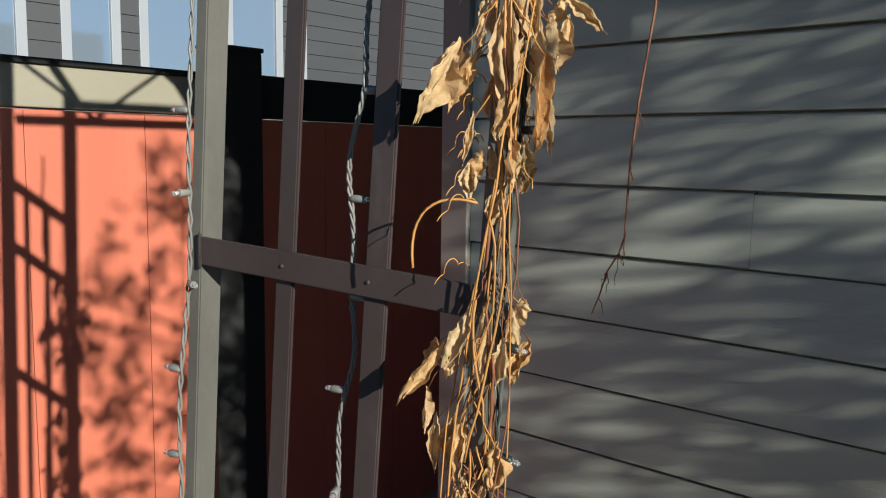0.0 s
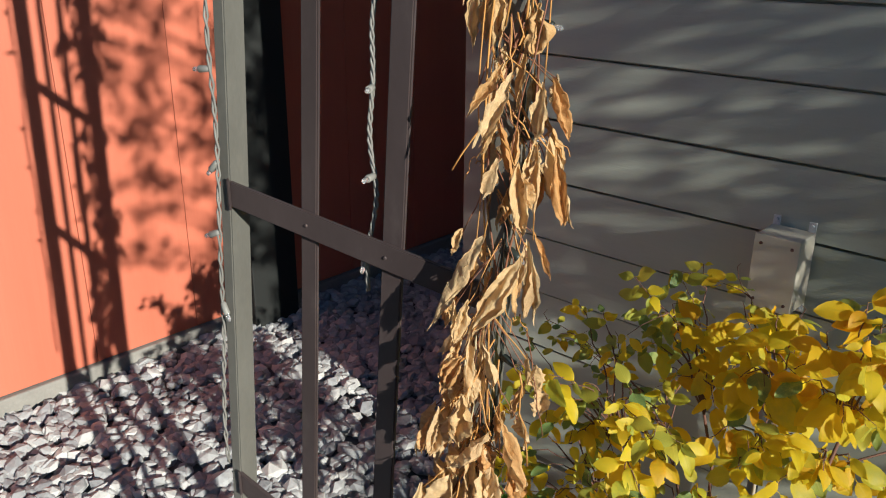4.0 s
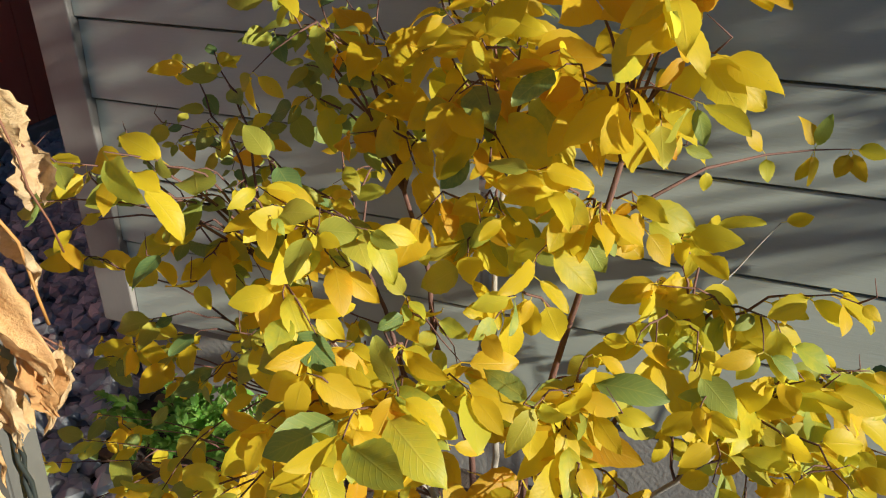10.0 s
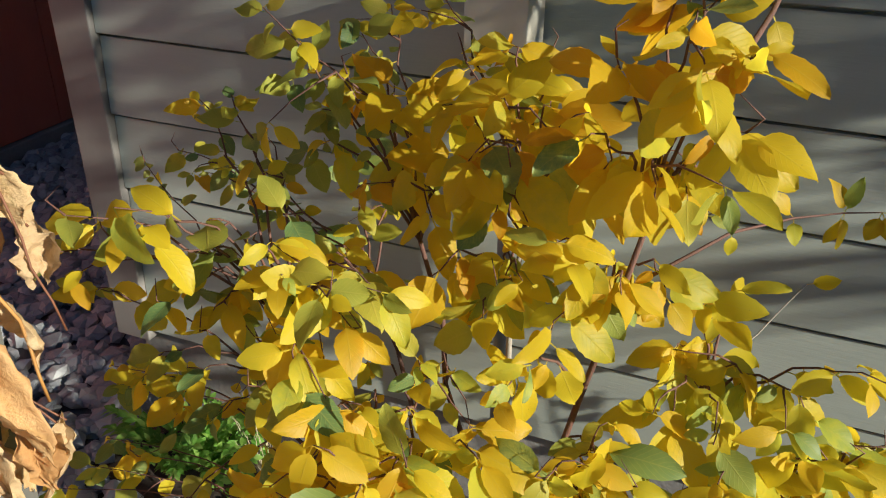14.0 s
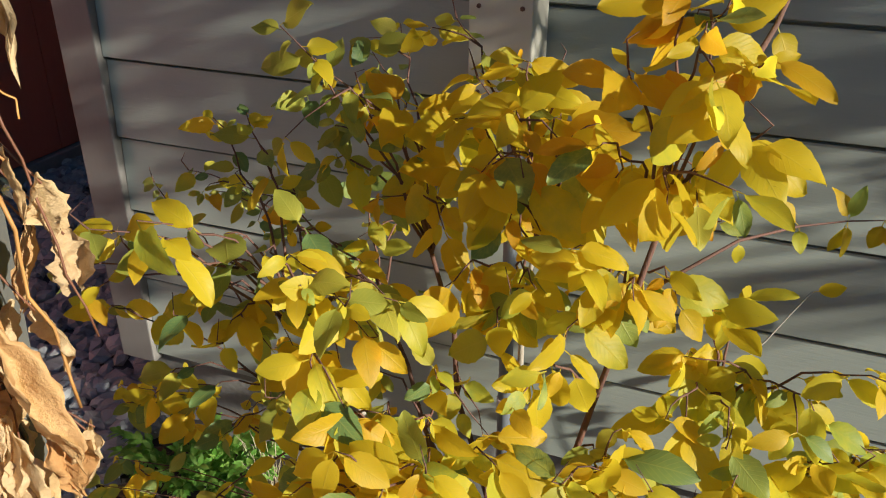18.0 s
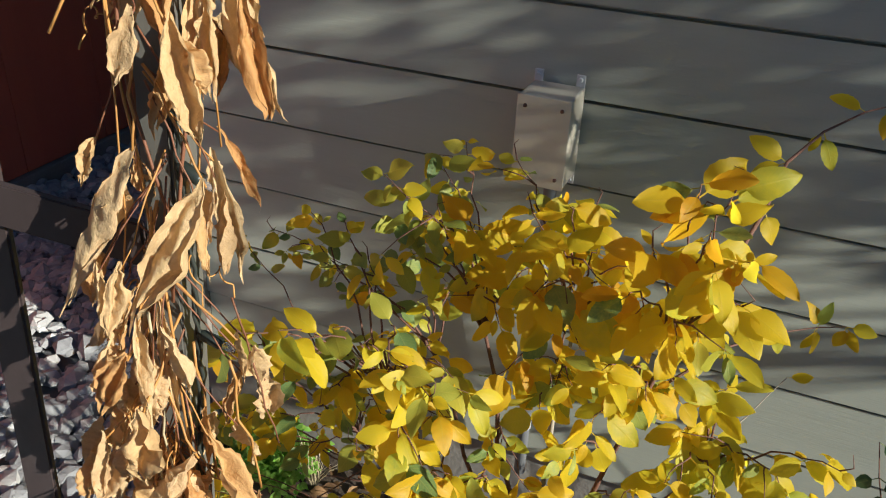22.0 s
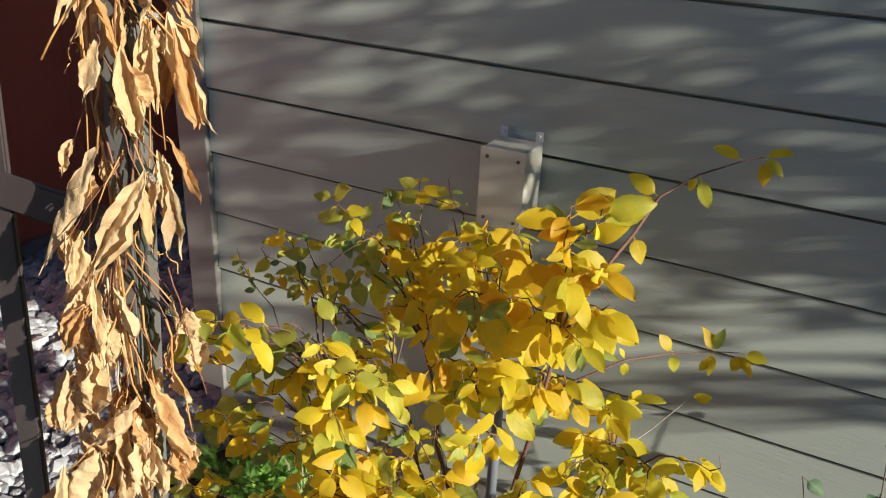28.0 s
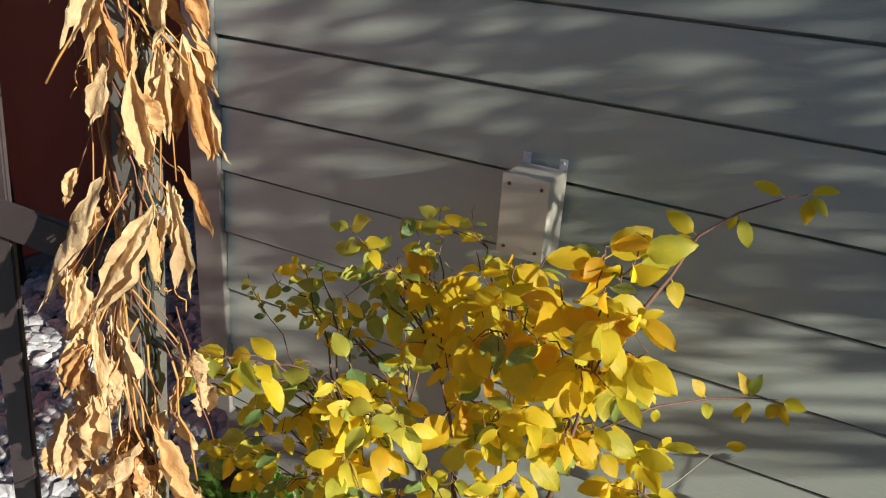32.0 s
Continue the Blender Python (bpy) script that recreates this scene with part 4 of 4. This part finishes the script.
    g = thing("tendril_tangle", (px_at(0.30, 0.60), py_at(0.60, 0.30), 0.60), "coiled pale dry tendrils caught on the low rail", "tendrils")
    for k in range(4):
        pts = []
        for i in range(28):
            w = 2 * math.pi * i / 27 * 1.3 + k
            r = 0.022 + 0.006 * math.sin(3 * w + k)
            pts.append((0.7 * r * math.cos(w) + 0.006 * k - 0.02, -0.012 + 0.010 * math.sin(2.3 * w + k) - 0.002 * k, r * math.sin(w) - 0.012 - 0.004 * k))
        bm = bmesh.new()
        tube(bm, pts, 0.0010, 4)
        part("tendril", bm, M_PALEBARK, g)
    # long dead twig that hangs from the roof frame in front of the siding
    t = thing("dangling_vine_twig", (0.70, -0.40, 2.42), "thin brown dead vine twig hanging from the arbor", "twig")
    pts = [(0.70, -0.40, 2.42), (0.695, -0.40, 2.2), (0.687, -0.40, 2.012), (0.665, -0.40, 1.872), (0.654, -0.40, 1.775), (0.649, -0.40, 1.658), (0.640, -0.40, 1.632), (0.62, -0.40, 1.60), (0.607, -0.40, 1.56), (0.593, -0.40, 1.526)]
    bm = bmesh.new()
    tube(bm, pts, [0.0024, 0.0024, 0.0023, 0.0021, 0.0020, 0.0018, 0.0016, 0.0015, 0.0013, 0.0010], 5)
    adopt(part("main_twig", bm, M_VINEDARK), t)
    for k in range(14):
        i = rng.randint(3, 8)
        p = Vector(pts[i])
        e = p + Vector((rng.uniform(-.012, .012), rng.uniform(-.01, .01), rng.uniform(-0.06, -0.015)))
        bm = bmesh.new()
        tube(bm, bend(p, e, 4, 0, 0.003, rng), [0.0010, 0.0009, 0.0008, 0.0007, 0.0005], 4)
        adopt(part("side_twig", bm, M_VINEDARK), t)


build_vine()


# ---- string lights ----
def bulb_parts(parent, p, d, pale):
    d = Vector(d).normalized()
    p = Vector(p)
    bm = bmesh.new()
    tube(bm, [p, p + d * 0.004, p + d * 0.020, p + d * 0.022], [0.0035, 0.005, 0.0055, 0.0045], 8)
    s = part("socket", bm, M_SOCKET if pale else M_DARKSOCKET, parent)
    bm = bmesh.new()
    q = p + d * 0.022
    tube(bm, [q, q + d * 0.006, q + d * 0.010, q + d * 0.012], [0.0034, 0.0036, 0.003, 0.0012], 8)
    part("bulb", bm, M_BULB, s, "small clear bulb")
    return s


def string(label, curve, bulbs, pale, strands=2):
    t = thing("string_lights", (0, 0, 0), label, "string lights")
    rng = random.Random(len(bulbs) * 7 + 1)
    for s in range(strands):
        pts = []
        n = 90
        for k in range(n + 1):
            u = k / n
            c = Vector(curve(u))
            a = 2 * math.pi * (u * 26 + s / strands)
            pts.append(c + 0.0026 * Vector((math.cos(a), math.sin(a), 0)))
        bm = bmesh.new()
        tube(bm, pts, 0.0019, 5)
        part("cable", bm, M_WIRE if pale else M_DARKWIRE, t)
    for u, d in bulbs:
        bulb_parts(t, curve(u), d, pale)


def left_curve(u):
    z = 2.4 - 1.72 * u
    return arbor_point(0, z, 0.022 - 0.003 * math.sin(31 * u)) + ARBOR_ALONG * (0.004 * math.sin(19 * u) - 0.003)


def mid_curve(u):
    z = 2.4 - 1.35 * u
    return arbor_point(0.555, z, -0.012 + 0.004 * math.sin(17 * u)) + ARBOR_ALONG * (0.006 * math.sin(23 * u) + 0.004 * math.sin(51 * u))


def right_curve(u):
    z = 2.4 - 1.95 * u
    return arbor_point(1, z, 0.004 + 0.006 * math.sin(13 * u)) + ARBOR_ALONG * (0.020 + 0.004 * math.sin(29 * u))


LEFTWARD, RIGHTWARD, FORWARD = -ARBOR_ALONG, ARBOR_ALONG, (ARBOR_OUT + ARBOR_ALONG * 0.75).normalized()
DOWN = Vector((0, 0, -1))
string("pale cable of clear string lights down the arbor post", left_curve, [(0.324, LEFTWARD), (0.389, LEFTWARD * 0.5 + FORWARD), (0.463, RIGHTWARD + FORWARD), (0.535, LEFTWARD), (0.609, LEFTWARD + DOWN * 0.1), (0.688, LEFTWARD * 0.7 + DOWN * 0.7), (0.752, LEFTWARD + DOWN * 0.4), (0.822, RIGHTWARD * 0.5 + DOWN + FORWARD * 0.3)], True)
string("pale twisted cable of string lights hanging in the arbor", mid_curve, [(0.397, RIGHTWARD), (0.496, RIGHTWARD), (0.589, RIGHTWARD), (0.683, LEFTWARD), (0.781, FORWARD + LEFTWARD * 0.3), (0.869, FORWARD + LEFTWARD * 0.5), (0.955, LEFTWARD * 0.4 + DOWN + FORWARD * 0.3)], True, 3)
string("dark green cable of clear string lights among the vine", right_curve, [(0.300, RIGHTWARD), (0.425, RIGHTWARD + DOWN * 0.15), (0.491, RIGHTWARD + DOWN * 0.2), (0.556, RIGHTWARD + DOWN * 0.2), (0.631, RIGHTWARD + DOWN * 0.6 + FORWARD * 0.3), (0.71, RIGHTWARD + DOWN * 0.4)], False)


# ---- shade tree ----
def build_tree():
    """Unseen tree beside the house, inferred from dapples, whose crown breaks the low sun."""
    rng = random.Random(5)
    foot = Vector((4.2, -0.22, 0))
    slope = SUN / SUN.x
    t = thing("tree", foot, "unseen leafy tree whose open crown is placed to dapple the sun", "tree")
    bm = bmesh.new()
    tube(bm, bend((0, 0, -0.1), (0.05, 0.05, 4.6), 7, 0, 0.02, rng), [0.12, 0.11, 0.10, 0.09, 0.07, 0.05, 0.04, 0.02], 9)
    part("trunk", bm, M_BARK, t)
    lf = [leaf_mesh("tree_leaf", M_TREELEAF, rng, 0.040, 0.028, 0.1, 0.2, 3, 0.01) for _ in range(3)]
    pieces = []
    clumps = []
    # upper crown: dense, clumps placed along sun rays to dapple the siding through gaps
    for i in range(31):
        for j in range(108):
            x = -0.25 + 0.09 * (i + rng.uniform(-.5, .5))
            q = -0.10 + 0.027 * (j + rng.uniform(-.5, .5))
            z = q + slope.z * x
            if not (0.30 if x < 0.55 else 0.62) < z < 2.9:
                continue
            gap = noise.noise(Vector((x * 5.6 + 0.7, q * 7.4, 7.7))) + 0.3 * noise.noise(Vector((x * 9.0, q * 15, 1.7)))
            limit = -0.06 if z > 1.35 else 0.10
            if x < 0.30 and z < 1.3:
                limit = 0.16
            if x > 0.85 and z < 1.3:
                limit = 0.20
            if z < 0.82 and x > 0.8:
                limit = -0.05 if z > 0.76 else -0.6
            if gap > limit:
                continue
            clumps.append((Vector((x, 0.0, z)), rng.uniform(2.7, 3.5) - x, 0.006, 5))
    # lower outer clumps towards the path, placed to throw leaf shadows on the red wall
    for k in range(900):
        y, z = rng.uniform(-0.36, 0.16), rng.uniform(0.34, 1.88)
        if z > 1.30 + 1.7 * (y + 0.36) or noise.noise(Vector((y * 11, z * 11, 4.2))) < -0.10:
            continue
        clumps.append((Vector((RX, y, z)), rng.uniform(4.0, 4.9), 0.012, 4))
    # clumps added only to keep the sun off the black post
    for k in range(260):
        clumps.append((Vector((RX + 0.1, rng.uniform(0.12, 0.27), rng.uniform(0.3, 2.15))), rng.uniform(4.0, 4.9), 0.012, 4))
    # two more sets, added to shade the gravel by the house corner
    for k in range(170):
        x, y = rng.uniform(-0.15, 0.36), rng.uniform(-0.56, -0.08)
        if noise.noise(Vector((x * 12, y * 12, 0.6))) < 0.22:
            clumps.append((Vector((x, y, 0.0)), rng.uniform(2.7, 3.3), 0.012, 4))
    for k in range(90):
        x, y = rng.uniform(-0.55, -0.08), rng.uniform(-0.28, 0.14)
        if noise.noise(Vector((x * 12, y * 12, 0.6))) < 0.20:
            clumps.append((Vector((x, y, 0.0)), rng.uniform(3.2, 3.8), 0.012, 4))
    for n, (target, reach, spread, count) in enumerate(clumps):
        c = target + slope * reach
        if n % 11 == 0:
            bm = bmesh.new()
            hub = Vector((foot.x, foot.y, min(4.4, max(1.6, c.z - 0.4))))
            tube(bm, [p - foot for p in bend(hub, c, 4, -0.05, 0.03, rng)], [0.012, 0.009, 0.006, 0.004, 0.002], 5)
            part("limb", bm, M_BARK, t)
        for j in range(count):
            p = c - foot + SUN * rng.gauss(0, 0.06) + Vector((0, rng.gauss(0, spread), rng.gauss(0, spread)))
            pieces.append((lf[j % 3], facing(p, (rng.uniform(-1, 1), rng.uniform(-1, 1), rng.uniform(-1, .3)), (rng.uniform(-.4, 1.6), rng.uniform(-1, 1), rng.uniform(-1, 1)), rng.uniform(.55, .9))))
    ob = new("crown", merged("crown", pieces, M_TREELEAF))
    ob.parent = t
    tagged(ob, kind="stuff")
    # a low forked limb, added to throw the dark band across the lit siding
    a, b = Vector((1.04, 0, 0.565)) + slope * 1.9, Vector((1.50, 0, 0.625)) + slope * 1.9
    for k, (e0, e1, r) in enumerate(((a, b, 0.008), (a.lerp(b, 0.35), a + Vector((0.02, -0.01, -0.06)), 0.005))):
        bm = bmesh.new()
        tube(bm, [p - foot for p in bend(e0, e1, 6, 0, 0.010, rng)], [r * f for f in (0.6, 0.9, 1.0, 0.8, 1.1, 0.9, 0.7)], 6)
        part("limb", bm, M_BARK, t)
    bm = bmesh.new()
    tube(bm, [p - foot for p in bend(b, Vector((foot.x, foot.y, 1.9)), 4, 0, 0.01, rng)], 0.009, 6)
    part("limb", bm, M_BARK, t)


build_tree()


# ---- gravel ----
def stone_mesh(rng):
    bm = bmesh.new()
    bmesh.ops.create_icosphere(bm, subdivisions=1, radius=0.5)
    off = Vector((rng.uniform(0, 90), rng.uniform(0, 90), rng.uniform(0, 90)))
    for v in bm.verts:
        v.co *= 1 + 0.45 * noise.noise(v.co * 1.9 + off)
        v.co.z *= 0.72
        v.co.x *= 1.2
    return mesh_of("stone", bm, M_STONE)


def build_gravel():
    rng = random.Random(31)
    kinds = [stone_mesh(rng) for _ in range(14)]
    bed = thing("gravel_bed", (0, 0, 0), "bed of angular pale grey crushed stones", "gravel", kind="structure")
    bm = bmesh.new()
    for lo, hi in (((RX + 0.02, -2.4), (-0.02, 0.0)), ((RX + 0.02, 0.0), (-0.06, 4.8)), ((-0.02, -2.4), (0.55, -0.33))):
        nx, ny = max(2, int((hi[0] - lo[0]) / 0.1)), max(2, int((hi[1] - lo[1]) / 0.1))
        g = [[bm.verts.new((lo[0] + (hi[0] - lo[0]) * i / nx, lo[1] + (hi[1] - lo[1]) * j / ny, 0)) for j in range(ny + 1)] for i in range(nx + 1)]
        for row in g:
            for v in row:
                v.co.z = ground_z(v.co.x, v.co.y) - 0.013
        for p, q in zip(g, g[1:]):
            for j in range(ny):
                bm.faces.new((p[j], q[j], q[j + 1], p[j + 1]))
    part("fines", bm, M_GRAVELBASE, bed, smooth=True)
    spots = []
    for k in range(12000):
        x, y = rng.uniform(RX + 0.02, 0.5), rng.uniform(-2.0, 2.6)
        if y > -0.03 and x > -0.11:
            continue
        edge = 0.02 + 0.10 * noise.noise(Vector((y * 3, 0.5, 0))) + (0.0 if y > -0.25 else 0.55)
        if x > edge:
            continue
        spots.append((x, y))
    spots.sort(key=lambda q: (q[0] + 0.1) ** 2 + (q[1] + 0.25) ** 2)
    pieces = []
    for k, (x, y) in enumerate(spots):
        s = rng.uniform(0.030, 0.060) * (1.3 if rng.random() < 0.15 else 1)
        m = Matrix.Translation((x, y, ground_z(x, y) + rng.uniform(-0.012, 0.016))) @ Euler((rng.uniform(-.6, .6), rng.uniform(-.6, .6), rng.uniform(0, 6.3))).to_matrix().to_4x4() @ Matrix.Scale(s, 4)
        if k < 280:
            ob = new("stone", kinds[k % 14])
            ob.parent = bed
            ob.matrix_world = m
        else:
            pieces.append((kinds[k % 14], m))
    me = merged("stones", pieces, M_STONES)
    for p in me.polygons:
        p.use_smooth = False
    ob = new("stones", me)
    ob.parent = bed
    tagged(ob, kind="stuff")


build_gravel()


# ---- low plants and litter ----
def build_weeds():
    rng = random.Random(8)
    w = thing("green_weed", (0.18, -0.13, 0), "low bright green feathery weed on the soil", "weed")
    leaf = leaf_mesh("weed_leaf", M_WEED, rng, 0.022, 0.011, 0.2, 0.4, 3, 0.002)
    for k in range(64):
        pieces = []
        a, r = rng.uniform(0, 6.28), rng.uniform(0.02, 0.17)
        p0 = Vector((0.05 * math.cos(a), 0.05 * math.sin(a), 0))
        p1 = Vector((r * math.cos(a) * 1.1, r * math.sin(a) * 0.75, rng.uniform(0.03, 0.10)))
        st = bend(p0, p1, 6, -0.02, 0.004, rng)
        for i in range(1, 7):
            for sgn in (-1, 0, 1):
                d = (st[i] - st[i - 1]).normalized() + Vector((sgn * math.sin(a), -sgn * math.cos(a), 0.2)) * 0.9
                pieces.append((leaf, facing(st[i], d, (rng.uniform(-.4, .6), rng.uniform(-.6, .2), 1), rng.uniform(.7, 1.3))))
        ob = new("frond", merged("frond", pieces, M_WEED))
        ob.parent = w
    g = thing("dry_grass_tuft", (0.32, -0.10, 0), "tuft of pale dry grass beside the weed", "grass")
    for k in range(40):
        a = rng.uniform(0, 6.28)
        e = Vector((0.09 * math.cos(a) * rng.random(), 0.06 * math.sin(a) * rng.random(), rng.uniform(0.05, 0.13)))
        bm = bmesh.new()
        tube(bm, bend((0.01 * math.cos(a), 0.01 * math.sin(a), -0.01), e, 4, -0.01, 0.003, rng), [0.0012, 0.0011, 0.001, 0.0008, 0.0004], 3)
        part("blade", bm, M_STRAW, g)


def build_rose():
    rng = random.Random(19)
    r = thing("green_seedling", (1.52, -0.12, 0), "thin seedling with dark green lobed leaves by the wall", "plant")
    lf = [leaf_mesh("lobed_leaf", M_DARKLEAF, rng, 0.034, 0.025, 0.15, 0.3, 9, 0.012, 0.7) for _ in range(3)]
    ends = [(1.37, -0.12, 0.55), (1.41, -0.14, 0.47), (1.48, -0.08, 0.63), (1.58, -0.14, 0.52), (1.46, -0.20, 0.42)]
    for e in ends:
        st = bend((1.52, -0.12, -0.02), e, 7, -0.03, 0.006, rng)
        bm = bmesh.new()
        tube(bm, st, [0.003 - 0.0003 * i for i in range(8)], 5)
        adopt(part("stem", bm, M_BARK), r)
        for k in range(5):
            p = st[7 - k % 3]
            d = Vector((rng.uniform(-1, 1), rng.uniform(-.8, .2), rng.uniform(-.6, .3)))
            adopt(new("lobed_leaf", lf[k % 3]), r, facing(p, d, Vector((0.2, -0.6, 0.8)) + Vector((rng.uniform(-.4, .4), 0, 0)), rng.uniform(.7, 1.1)))


def build_litter():
    rng = random.Random(41)
    lf = [leaf_mesh("dead_leaf", M_LITTER, rng, 0.045, 0.026, 0.5, 0.5, 5, 0.004) for _ in range(4)]
    pieces = []
    for k in range(900):
        x, y = rng.uniform(0.0, 2.2), rng.uniform(-1.1, -0.02)
        pieces.append((lf[k % 4], facing((x, y, ground_z(x, y) + rng.uniform(-.016, 0.004)), (rng.uniform(-1, 1), rng.uniform(-1, 1), rng.uniform(-.2, .3)), (rng.uniform(-.5, .5), rng.uniform(-.5, .5), 1), rng.uniform(.5, 1.1))))
    ob = new("leaf_litter", merged("leaf_litter", pieces, M_LITTER))
    tagged(ob, "brown dead leaves and twigs scattered over soil", "leaf litter", kind="stuff")
    for k in range(60):
        x, y = rng.uniform(0.3, 1.6), rng.uniform(-0.6, -0.03)
        a = rng.uniform(0, 6.28)
        L = rng.uniform(0.08, 0.22)
        bm = bmesh.new()
        p = Vector((x, y, ground_z(x, y) - 0.012))
        tube(bm, bend(p, p + Vector((L * math.cos(a), min(0.0, L * math.sin(a)), rng.uniform(0.01, 0.07))), 4, 0, 0.006, rng), rng.uniform(0.001, 0.0022), 4)
        tagged(part("dead_twig", bm, M_PALEBARK if k % 2 else M_BARK), "thin dead twig lying on the soil", "twig", "twigs on the soil")


build_weeds()
build_rose()
build_litter()
